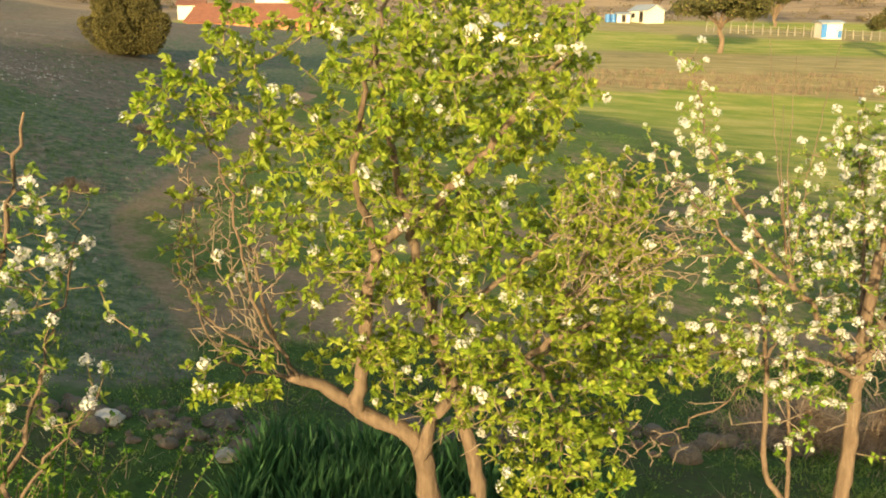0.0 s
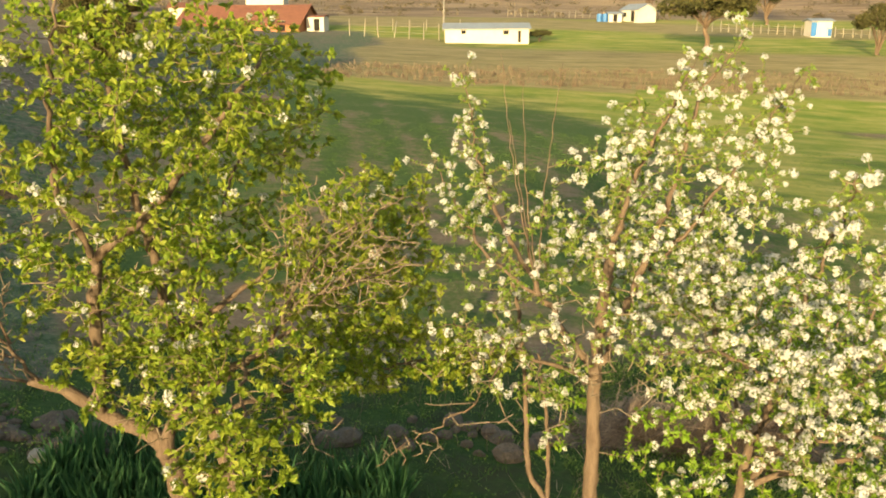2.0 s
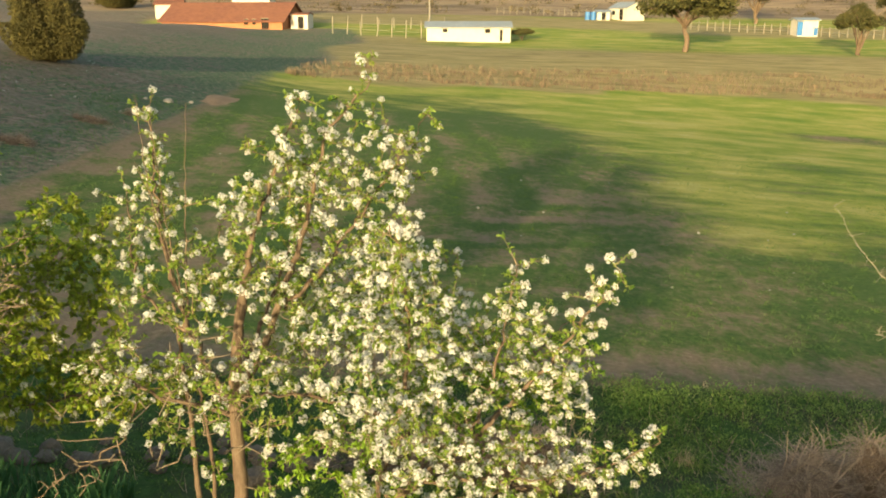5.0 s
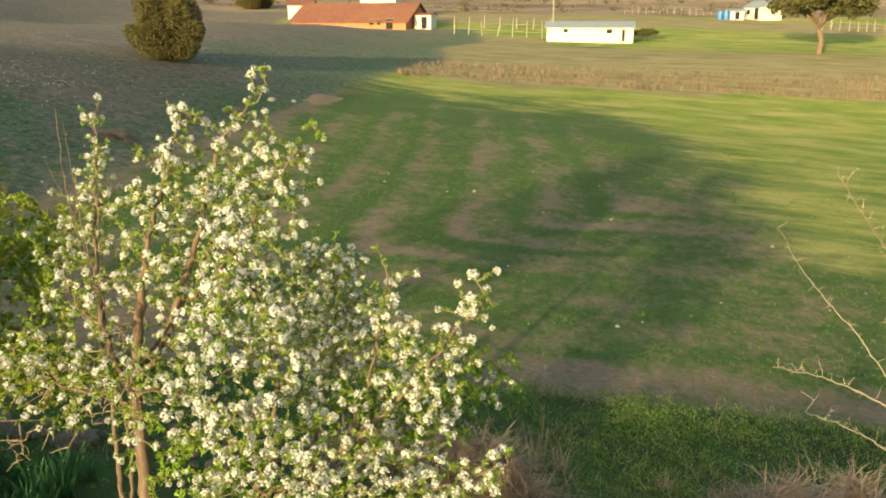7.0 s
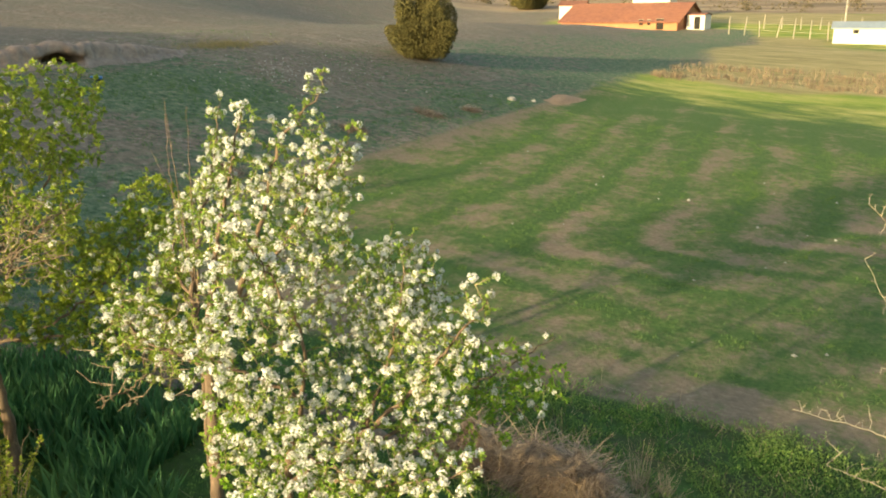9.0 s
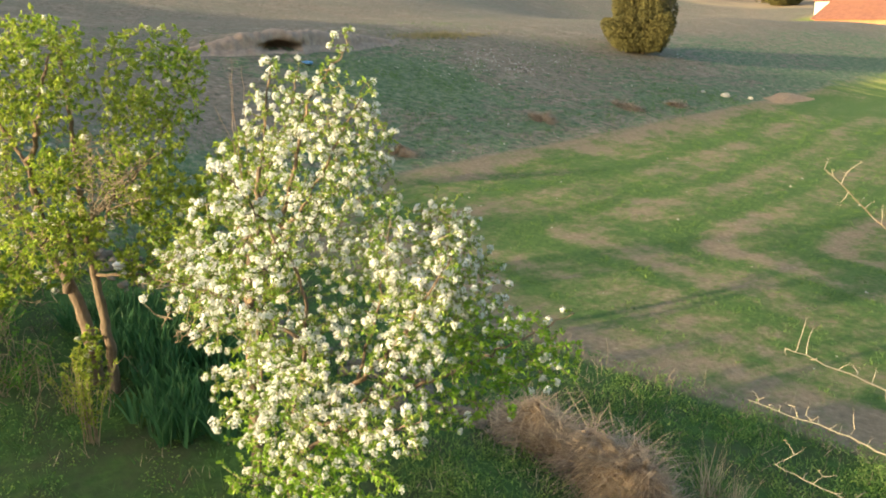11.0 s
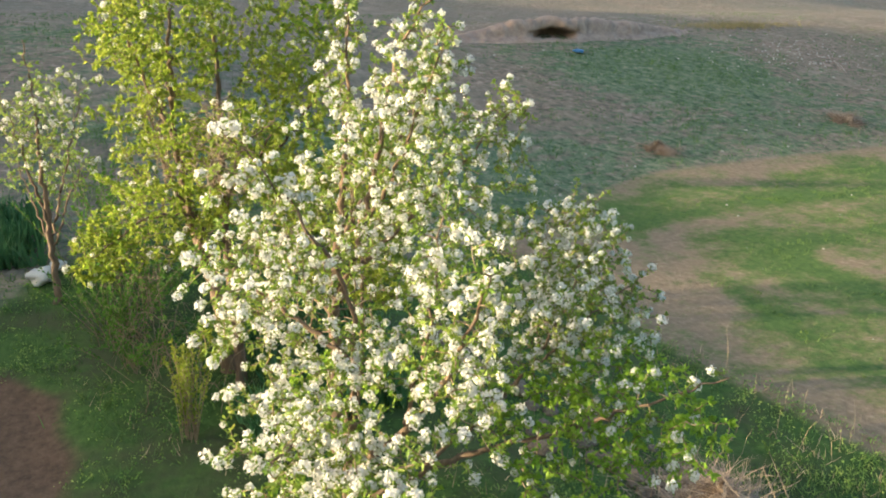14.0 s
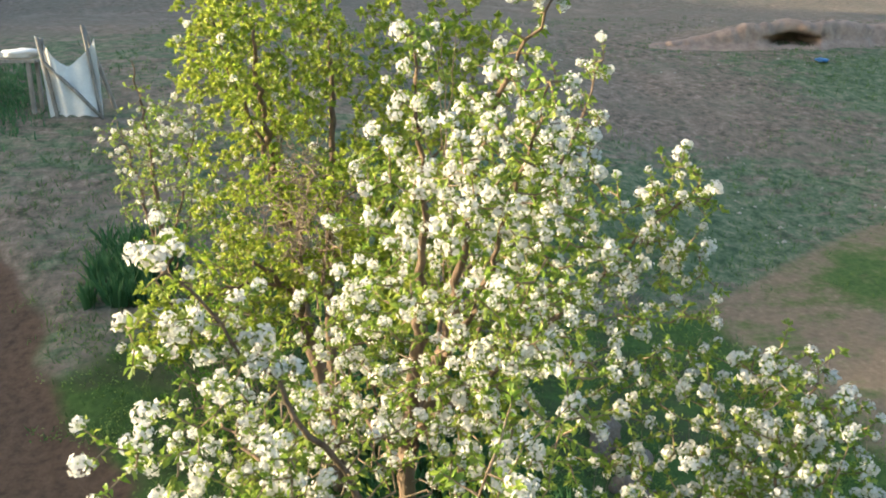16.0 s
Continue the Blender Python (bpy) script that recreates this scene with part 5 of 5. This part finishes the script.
        tail = (end_x, end_y, max(float(ground(end_x, end_y)) + 0.05, crest[2] - 0.10 - 0.35 * rg.random()))
        stalks.append((np.array([(x0, y0, z0), ((x0 + crest[0]) / 2, (y0 + crest[1]) / 2, max(z0, crest[2]) + 0.01), crest, tail]), np.array([0.003, 0.003, 0.0025, 0.0012]), 3))
    tagged(quads_object("tufted_straw", np.concatenate(tufts), 5, [(0, 1, 2, 3), (3, 2, 4)], M_HAY, root), "drooping tufts of pale straw", kind="stuff")
    sv_, sf_ = tubes(stalks)
    tagged(mesh_object("stalk_tangle", sv_, sf_, M_STALK if sheaf else M_DEADTWIG, root, True), "loose dry stalks", kind="stuff")
    tagged(quads_object("straw", v, 5, [(0, 1, 2, 3), (3, 2, 4)], M_HAY, root), kind="stuff")


M_STALK = surface("pale_straw", (0.26, 0.18, 0.12), (0.46, 0.34, 0.235), 30, 0.8, 0.3, (0.36, 0.26, 0.18))
# matted grass under the straw, darkened to paint the shadow in its gaps
M_HEAP = surface("dry_grass_gap_shade", (0.075, 0.050, 0.036), (0.23, 0.16, 0.115), 34, 0.95, 0.9, (0.24, 0.17, 0.12), distance=0.05, stretch=(0.4, 1, 1))
for k, (x, y, r) in enumerate([(-7.86, 31.6, 0.8), (-7.9, 26.1, 0.7), (-7.05, 18.5, 0.5), (-7.4, 34.4, 0.6)]):
    dry_heap(x, y, r, r * 0.8, 0.14, 900, 80 + k, 0.4 * k, "low clump of dry orange-brown grass on the slope")
dry_heap(9.95, 9.6, 1.15, 0.62, 0.40, 8000, 31, 0.0, "flattened heap of dry brown grass in the verge")
dry_heap(4.85, 9.6, 0.80, 0.42, 0.32, 4000, 32, -0.05, "heap of dry brown grass on the rubble bank")
dry_heap(6.0, 9.4, 0.80, 0.40, 0.44, 5000, 33, -0.15, "heap of pale straw with a sheaf draped over the rubble bank", sheaf=420)

ds = np.column_stack([rng.uniform(-2.5, 13, 170), rng.uniform(8.4, 12.3, 170)])
chains = []
for x, y in ds:
    zz = float(ground(x, y))
    hh = 0.2 + 0.35 * rng.random() ** 2
    lean = rng.normal(0, 0.25, 2) * hh
    chains.append((np.array([(x, y, zz - 0.02), (x + lean[0] * 0.4, y + lean[1] * 0.4, zz + hh * 0.6), (x + lean[0], y + lean[1], zz + hh)]), np.array([0.003, 0.0025, 0.0012]), 3))
for x, y, tx, ty, hh in [(6.1, 9.45, 5.16, 9.63, 1.08), (5.75, 9.55, 5.0, 9.75, 0.82), (5.8, 9.6, 5.5, 9.9, 0.75), (9.1, 9.6, 9.22, 9.72, 0.72), (9.05, 9.6, 9.38, 9.7, 0.62)]:
    zz = float(ground(x, y))
    chains.append((np.array([(x, y, zz), ((x + tx) / 2 + 0.06, (y + ty) / 2, zz + hh * 0.55), (tx, ty, zz + hh)]), np.array([0.008, 0.006, 0.003]), 5))
v, f = tubes(chains)
tagged(mesh_object("dry_weed_stems", v, f, M_DEADTWIG), "dry pale weed stems standing in the verge", "weeds", kind="stuff")

# ======================================================================== the slope: juniper, bank, sacks, frame


def juniper(x, y, r, h, seed, label):
    rg = np.random.default_rng(seed)
    z = float(ground(x, y))
    root = tagged(empty("juniper_bush", pose(x, y, z)), label, "bush", "junipers on the slope")
    stem = smooth_line([(0, 0, -0.2), (0.05, 0, 0.3 * h), (0, 0.05, 0.75 * h)], 0.3)
    v, f = tubes([(stem, np.linspace(0.16, 0.05, len(stem)), 8)])
    mesh_object("trunk", v, f, M_BARK, root, True)
    base, way = [], []
    for k in range(26):
        a, q = rg.random() * 6.283, rg.random() ** 0.6
        c = np.array([math.cos(a) * r * 0.72 * q, math.sin(a) * r * 0.72 * q, 0])
        top = h * (1 - 0.5 * q * q) * (0.62 + 0.42 * rg.random())
        n = 2000
        u = rg.random(n) ** 0.8
        rad = r * 0.34 * np.sqrt(np.clip(1 - (u * 1.02 - 0.28) ** 2 / 0.55, 0.02, 1)) * (0.55 + 0.45 * rg.random(n)) * (0.55 + 0.6 * u)
        b = rg.random(n) * 6.283
        lean = c[None] * (0.62 + 0.62 * u[:, None])
        base.append(lean + np.column_stack([np.cos(b) * rad, np.sin(b) * rad, 0.05 + u * top]))
        way.append(np.column_stack([np.cos(b) * 0.6, np.sin(b) * 0.6, 0.9 + 0 * b]) + rg.normal(0, 0.35, (n, 3)))
    base, way = np.concatenate(base), np.concatenate(way)
    ln = r * 0.044 * (0.6 + 0.9 * rg.random(len(base)))
    tagged(quads_object("crown", leaf_verts(rg, base, way, ln, ln * 0.55), 5, LEAF_FACES, M_JUNIPER, root), kind="stuff")
    return root


juniper(-14.3, 42.9, 2.3, 4.5, 41, "dense olive-green juniper bush on the grazed slope")
juniper(-78.0, 137.0, 4.0, 3.6, 42, "low dark juniper bush high on the slope")
juniper(-46.0, 136.0, 3.6, 3.4, 43, "round green bush beside the red-roofed house")


def eroded_bank():
    """A lip of pale soil with a hollow under it."""
    rg = np.random.default_rng(44)
    ts = np.linspace(0, 1, 170)
    V, Fc = [], []
    prof = 11
    for t in ts:
        y = 17.4 + 12.0 * t
        x = -17.6 - 1.5 * (t - 0.4) ** 2 * 2.2 + 0.22 * noise.noise(Vector((0, y * 0.9, 3))) + 0.10 * noise.noise(Vector((5, y * 3.1, 3)))
        z = float(ground(x, y))
        rough_ = 0.92 + 0.13 * noise.noise(Vector((1, y * 1.3, 0))) + 0.10 * noise.noise(Vector((4, y * 4.1, 0)))
        hgt = (0.62 + 0.22 * math.exp(-((t - 0.40) / 0.2) ** 2)) * rough_ * min(1, 4 * t, 3.2 * (1 - t))
        hole = math.exp(-(abs(t - 0.385) / 0.060) ** 3) * (0.85 + 0.15 * math.sin(31 * t))
        low = 0.62 - 0.9 * (t - 0.30)
        dirx, diry = 0.93, -0.36
        pts = [(0.85, -0.06), (0.60, 0.08 * hgt), (0.46 - 0.4 * hole, 0.20 * hgt - 0.22 * hole), (0.36 - 1.7 * hole, 0.26 * hgt - 0.25 * hole), (0.30 - 1.8 * hole, 0.36 * hgt),
               (0.26 - 0.15 * hole, (0.36 + 0.20 * low) * hgt), (0.24, (0.60 + 0.12 * low) * hgt), (0.16, 0.82 * hgt), (0.02, 0.95 * hgt), (-0.30, 1.0 * hgt), (-4.5, -0.06)]
        for u, w in pts:
            j = (0.10 * noise.noise(Vector((u * 4, y * 2.6, w * 5))) + 0.05 * noise.noise(Vector((u * 9, y * 7, w * 9)))) * (1 if -0.03 < u < 0.6 else 0.25)
            px, py = x + dirx * (u + j), y + diry * (u + j)
            base_z = float(ground(px, py))
            V.append((px, py, (z if -1 < u < 0.2 else base_z) + w + j * 0.5))
    for i in range(len(ts) - 1):
        for j in range(prof - 1):
            Fc.append((i * prof + j, (i + 1) * prof + j, (i + 1) * prof + j + 1, i * prof + j + 1))
    ob = mesh_object("eroded_bank", V, Fc, M_BANK, None, True)
    ob.data.materials.append(M_GROUND)
    ob.data.polygons.foreach_set("material_index", [int(k % (prof - 1) == prof - 2) for k in range(len(Fc))])
    for key, val in (("hill", 1.0), ("sward", 0.12)):
        ob.data.attributes.new(key, "FLOAT", "POINT").data.foreach_set("value", [val] * len(V))
    return tagged(ob, "eroded pale earth bank with a dark hollow under its lip", "earth bank", kind="structure")


eroded_bank()


def sack(name, x, y, s, mat, label, seed, flat=0.75):
    rg = np.random.default_rng(seed)
    bm = bmesh.new()
    bmesh.ops.create_icosphere(bm, subdivisions=3, radius=0.5)
    o = Vector(rg.normal(size=3) * 4)
    for v in bm.verts:
        k = 1 + 0.55 * noise.noise(v.co * 2.6 + o) + 0.22 * noise.noise(v.co * 7 + o)
        v.co = Vector((v.co.x * k * 1.15, v.co.y * k * 0.9, v.co.z * k * flat))
        v.co.z = max(v.co.z, -0.28)
        if v.co.z > 0.2:
            v.co.x *= 0.7
    ob = part(name, bm, mat, None, label, True)
    ob.matrix_basis = Matrix.Translation((x, y, float(ground(x, y)) + 0.25 * s)) @ Matrix.Diagonal((s, s, s, 1))
    return tagged(ob, label, "sack", "sacks on the ground")


sack("sack", -2.30, 4.32, 0.36, M_SACK, "crumpled white plastic sack on the grass", 51)
sack("sack", -2.62, 4.55, 0.22, M_SACK, "small crumpled white sack beside a tree", 52)
sack("sack", -2.36, 7.92, 0.24, M_SACK, "crumpled pale plastic sack on the rubble heap", 53, 0.55)
sack("blue_plastic_scrap", -15.36, 21.67, 0.34, M_BLUE, "scrap of blue plastic lying on the slope", 54, 0.4)


def wooden_frame():
    """Posts leaning together with a white sheet slung between them."""
    o = Vector((-9.55, 2.0, float(ground(-9.55, 2.0))))
    root = tagged(empty("wooden_frame", pose(*o, 0, 0, 79)), "rough wooden frame with a torn white sheet slung on it", "frame")

    def pole(name, a, b, r):
        v, f = tubes([(np.array([a, (np.array(a) + np.array(b)) / 2 + [0.01, 0, 0.01], b]), np.array([r, r, r * 0.85]), 8)])
        mesh_object(name, v, f, M_WOOD, root, True)
    pole("post", (-0.34, 0.1, -0.1), (-0.50, -0.05, 1.52), 0.042)
    pole("post", (0.50, 0.1, -0.1), (0.34, 0.0, 1.74), 0.04)
    pole("post", (-0.62, 0.6, -0.1), (-0.45, 0.0, 1.5), 0.045)
    pole("post", (0.60, 0.7, -0.1), (0.34, 0.05, 1.7), 0.045)
    pole("brace", (-0.42, -0.04, 1.05), (0.56, -0.04, 0.02), 0.04)
    V, Fc, nu, nv = [], [], 25, 17
    for i in range(nu):
        u = i / (nu - 1)
        top = 0.98 + 0.55 * abs(2 * u - 1.05) ** 1.3
        for j in range(nv):
            w = j / (nv - 1)
            hem = 0.03 + 0.05 * abs(math.sin(11 * u)) * (1 - w)
            z = hem + (top - hem) * w
            V.append((-0.46 + 0.98 * u - 0.13 * w * (1 - u) + 0.03 * math.sin(9 * u), 0.02 + 0.05 * math.sin(7 * u + 3 * w) + 0.04 * math.sin(15 * u), z))
    for i in range(nu - 1):
        for j in range(nv - 1):
            Fc.append((i * nv + j, (i + 1) * nv + j, (i + 1) * nv + j + 1, i * nv + j + 1))
    tagged(mesh_object("sheet", V, Fc, M_CLOTH, root, True), "torn white sheet")
    tab = tagged(empty("plank_table", pose(-10.2, 0.75, float(ground(-10.2, 0.75)), 0, 0, 79)), "low grey plank table with white sacking on it", "table")
    part("tabletop", box_bm(1.9, 0.5, 0.06, (-0.3, 0, 0.95), 0.01), M_WOOD, tab)
    for sx in (-1.1, 0.5):
        for sy in (-0.18, 0.18):
            part("leg", box_bm(0.07, 0.07, 1.05, (sx, sy, 0.42), 0.008), M_WOOD, tab)
    for k, (dx, dy, dz, s) in enumerate([(0.35, 0.0, 0.98, 0.42), (-0.35, 0.05, 0.98, 0.36)]):
        sk = sack("sack", 0, 0, s, M_CLOTH, "white folded sacking lying on the plank table", 60 + k, 0.45)
        sk.matrix_basis = tab.matrix_basis @ Matrix.Translation((dx, dy, dz + 0.26 * s)) @ Matrix.Diagonal((s * 1.5, s, s, 1))


wooden_frame()

# ======================================================================== far country: reeds, houses, fences, trees
rc = np.column_stack([rng.uniform(-6, 75, 5200), rng.random(5200)])
rc[:, 1] = 60.5 + 0.15 * (rc[:, 0] - 5) + 9.0 * rc[:, 1] ** 1.4
rc = rc[(np.sin(rc[:, 0] * 0.8) * np.sin(rc[:, 1] * 1.3 + rc[:, 0] * 0.2) + 0.9 > rng.random(len(rc)) * 1.6)]
tagged(blades("dry_reeds", rng, np.repeat(rc, 5, 0) + rng.normal(0, 0.12, (len(rc) * 5, 2)), 0.34, 0.024, M_REED, 0.15), "band of tall dry brown reeds across the field", "reeds", kind="stuff")


def gable_house(name, x, y, turn, length, depth, wall_h, rise, mats, label, openings, over=0.25, sink=0.4):
    """A plain house: four walls, a pitched roof with eaves, openings set into the front."""
    z = float(ground(x, y))
    root = tagged(empty(name, pose(x, y, z, 0, 0, turn)), label, "building", "buildings across the field")
    wall, roof, opening = mats
    hl, hd = length / 2, depth / 2
    bm = bmesh.new()
    pts = [(-hl, -hd, -sink), (hl, -hd, -sink), (hl, hd, -sink), (-hl, hd, -sink), (-hl, -hd, wall_h), (hl, -hd, wall_h), (hl, hd, wall_h), (-hl, hd, wall_h),
           (-hl, 0, wall_h + rise), (hl, 0, wall_h + rise)]
    vs = [bm.verts.new(p) for p in pts]
    for f in [(0, 1, 5, 4), (2, 3, 7, 6), (1, 2, 6, 9, 5), (3, 0, 4, 8, 7)]:
        bm.faces.new([vs[i] for i in f])
    part("wall", bm, wall, root)
    slope = math.atan2(rise, hd)
    run = math.hypot(rise, hd) + over
    for s in (-1, 1):
        bm = box_bm(length + 2 * over, run, 0.10, (0, 0, 0), 0.02, Euler((slope if s < 0 else -slope, 0, 0)).to_matrix().to_4x4())
        cy, cz = s * (run / 2) * math.cos(slope), -(run / 2) * math.sin(slope)
        bmesh.ops.translate(bm, vec=(0, cy, wall_h + rise + cz + 0.07), verts=bm.verts)
        part("roof", bm, roof, root)
    for kind, ox, oz, w, h in openings:
        ob = part(kind, box_bm(w, 0.08, h, (ox, -hd - 0.015, oz), 0.0), opening, root)
        part("frame", box_bm(w + 0.14, 0.05, 0.07, (ox, -hd - 0.03, oz + h / 2 + 0.035), 0.0), M_POST, ob)
    return root


gable_house("livestock_shed", 6.85, 99.5, 1.0, 9.3, 3.6, 1.45, 0.55, (M_PLASTER, M_SHEET, M_DARK), "long low white shed with a grey metal roof",
            [("window", -2.6, 1.1, 0.5, 0.35), ("window", 2.1, 1.05, 0.6, 0.4), ("door", 3.6, 0.6, 0.3, 1.2)])
gable_house("farmhouse", -22.5, 112.0, -8.0, 15.5, 9.0, 0.5, 2.2, (M_ORANGE, M_TILE, M_DARK), "long farmhouse with orange walls and a red tiled roof",
            [("window", 3.2, 0.4, 0.5, 0.6), ("window", 4.2, 0.4, 0.4, 0.6), ("door", 5.6, 0.2, 0.9, 1.2)], 0.4, 2.0)
gable_house("outbuilding", -13.6, 109.6, -8.0, 2.2, 2.2, 1.6, 0.2, (M_PLASTER, M_TILE, M_DARK), "small pale lean-to shed at the end of a farmhouse", [("door", 0.2, 0.7, 0.7, 1.4)], 0.1, 1.0)
gable_house("barn", -33.5, 121.0, 10.0, 3.5, 4, 1.7, 0.6, (M_PLASTER, M_TILE, M_DARK), "pale plastered barn behind the farmhouse", [("window", 0.5, 1.2, 0.5, 0.5)], 0.2, 2.0)
gable_house("barn", -22.0, 121.0, 0.0, 5.0, 4, 3.4, 0.4, (M_PLASTER, M_TILE, M_DARK), "pale plastered outhouse behind the farmhouse", [("window", 0.5, 3.6, 0.5, 0.5)], 0.2, 2.0)
gable_house("cottage", 31.3, 134.0, -62.0, 4.0, 3.4, 1.7, 0.8, (M_PLASTER, M_SHEET, M_DARK), "small white cottage with a low grey roof",
            [("window", -1.0, 1.0, 0.6, 0.6), ("door", 0.8, 0.75, 0.75, 1.5)])
gable_house("shed", 27.5, 133.0, 0.0, 1.9, 1.8, 1.1, 0.25, (M_PLASTER, M_SHEET, M_DARK), "little white shed beside a cottage", [("door", 0.0, 0.5, 0.6, 1.0)])
gable_house("shed", 50.2, 114.0, 0.0, 2.6, 2.4, 1.9, 0.25, (M_PLASTER, M_SHEET, M_BLUE), "small white shed with blue boards by the fence", [("door", -1.0, 0.9, 0.7, 1.7), ("door", 1.0, 0.5, 0.5, 0.9)])
for dx in (0.0, 0.85):
    bm = bmesh.new()
    bmesh.ops.create_cone(bm, cap_ends=True, segments=16, radius1=0.4, radius2=0.4, depth=1.2)
    bmesh.ops.bevel(bm, geom=[e for e in bm.edges if abs(e.verts[0].co.z - e.verts[1].co.z) < 0.01], offset=0.06, segments=2, affect="EDGES")
    ob = part("water_barrel", bm, M_BLUE, None, smooth=False)
    ob.matrix_basis = pose(25.2 + dx, 132.5, float(ground(25.2 + dx, 132.5)) + 0.55)
    tagged(ob, "blue plastic water barrel beside a white shed", "barrel", "water barrels")


def fence(x0, y0, x1, y1, count, h, label, lean=0.03, rails=2):
    root = tagged(empty("fence", pose(0, 0, 0)), label, "fence", "fences across the field")
    pts = []
    for k in range(count):
        t = k / (count - 1)
        x, y = x0 + (x1 - x0) * t + rng.normal(0, 0.05), y0 + (y1 - y0) * t
        z = float(ground(x, y))
        hh = h * (0.85 + 0.3 * rng.random())
        top = (x + rng.normal(0, lean) * hh, y, z + hh)
        v, f = tubes([(np.array([(x, y, z - 0.1), ((x + top[0]) / 2, y, z + hh / 2), top]), np.array([0.07, 0.06, 0.055]), 7)])
        mesh_object("post", v, f, M_POST, root, True)
        pts.append((x, y, z))
    for r in range(rails):
        v, f = tubes([(np.array([(x, y, z + h * (0.35 + 0.4 * r)) for x, y, z in pts]), np.full(count, 0.02), 5)])
        mesh_object("rail", v, f, M_POST, root, True)


fence(36, 119, 68, 109, 34, 1.35, "pale wooden post fence along the pasture")
fence(-9.0, 104.0, 1.5, 100.5, 7, 1.9, "crooked pale posts of a small pen", 0.10, 1)
fence(12, 140, 30, 138, 18, 1.2, "pale fence behind the pasture")
fence(-6.5, 112.0, 4.0, 112.0, 6, 1.5, "pale posts beyond the pen", 0.05, 1)
zz = float(ground(2.0, 118.0))
v, f = tubes([(np.array([(2.0, 118.0, zz - 0.3), (2.02, 118.0, zz + 3.5), (2.05, 118.0, zz + 7.0)]), np.array([0.13, 0.11, 0.09]), 8)])
pole = tagged(empty("utility_pole", pose(0, 0, 0)), "grey wooden utility pole beyond the shed", "pole")
mesh_object("shaft", v, f, M_WOOD, pole, True)
part("crossarm", box_bm(1.3, 0.1, 0.1, (2.05, 118.0, zz + 6.5), 0.01), M_WOOD, pole)


def far_tree(x, y, h, spread, seed, mat, label, leaves=26, bare=0.3, name="oak_tree"):
    z = float(ground(x, y))
    root = tagged(empty(name, pose(x, y, z)), label, "tree", "far trees")
    t = Tree(seed)
    rg = np.random.default_rng(seed + 500)
    t.limb([(0, 0, -0.2), (0.02 * h, 0, bare * 0.5 * h), (-0.02 * h, 0.02 * h, bare * h), (0.05 * h, 0, 0.62 * h)], 0.034 * h, 0.014 * h, 0.3, 0.02)
    for k in range(8):
        a = k * 0.785 + rg.random() * 0.5
        r = spread * (0.6 + 0.3 * rg.random())
        t.limb([(0, 0, bare * h * (0.9 + 0.3 * rg.random())), (r * 0.45 * math.cos(a), r * 0.45 * math.sin(a), h * (0.42 + 0.1 * rg.random())),
                (r * math.cos(a), r * math.sin(a), h * (0.45 + 0.35 * rg.random()))], 0.014 * h, 0.005 * h, 0.3, 0.03)
    blobs = []
    for k in range(16):
        a, q = rg.random() * 6.283, rg.random() ** 0.5
        c = (spread * 0.75 * q * math.cos(a), spread * 0.75 * q * math.sin(a), h * (0.50 + 0.36 * rg.random() * (1.2 - q)))
        blobs.append(ellipsoid_tips(rg, c, (spread * 0.30, spread * 0.30, h * 0.10), 22))
    ch = t.grow(np.vstack(blobs), 0.1, 0.03, 6.0, 0.35)
    for k, (p, r) in enumerate(t.limbs):
        v, f = tubes([(p, r, 8)])
        mesh_object("trunk" if k == 0 else "limb", v, f, M_BARK, root, True)
    v, f = tubes([(c, np.linspace(0.04, 0.015, len(c)), 3) for c in ch])
    tagged(mesh_object("branchwork", v, f, M_BARK, root, True), kind="stuff")
    b = np.repeat(np.array([c[-1] for c in ch]), leaves, 0) + rg.normal(0, 0.05 * spread, (len(ch) * leaves, 3)) * [1, 1, 0.6]
    ln = 0.055 * spread * (0.6 + 0.8 * rg.random(len(b)))
    tagged(quads_object("crown", leaf_verts(rg, b, rg.normal(size=b.shape), ln, ln * 0.7), 5, LEAF_FACES, mat, root), kind="stuff")


far_tree(28.4, 88.5, 8.4, 5.4, 71, M_OAK, "spreading oak with an olive-brown crown standing in the pasture", 26, 0.30)
far_tree(46.0, 89.0, 6.0, 2.7, 72, M_OAK, "rounded dull green tree at the edge of the pasture", 30, 0.03)
far_tree(50.0, 132.0, 8.0, 4.2, 73, M_OAK, "rounded dark tree beyond the pasture fence", 24, 0.15)
far_tree(34.5, 141.0, 7.0, 2.6, 74, M_OAK, "tall greyish tree behind the cottage", 24, 0.2)
far_tree(66.0, 120.0, 8.0, 4.0, 75, M_OAK, "rounded dark tree beyond the pasture", 24, 0.15)
far_tree(13.0, 100.6, 1.7, 1.7, 76, M_OAK, "low round bush at the end of the shed", 24, 0.05, "bush")

# scrub on the far slopes
sc = np.column_stack([rng.uniform(-160, 320, 2600), 137 + 330 * rng.random(2600) ** 1.3])
tall_ = np.repeat(0.5 + 1.1 * rng.random(2600) ** 2, 30)
sc = np.repeat(sc, 30, 0) + rng.normal(0, 0.7, (2600 * 30, 2)) * tall_[:, None]
sb = np.column_stack([sc, ground(sc[:, 0], sc[:, 1]) + tall_ * rng.random(len(sc)) ** 0.7])
ln = 0.20 + 0.26 * rng.random(len(sb))
tagged(quads_object("far_scrub", leaf_verts(rng, sb, rng.normal(size=sb.shape) + [0, 0, 0.6], ln, ln * 0.7), 5, LEAF_FACES, M_SCRUB), "low brown-green scrub on the far slopes", "scrub", kind="stuff")
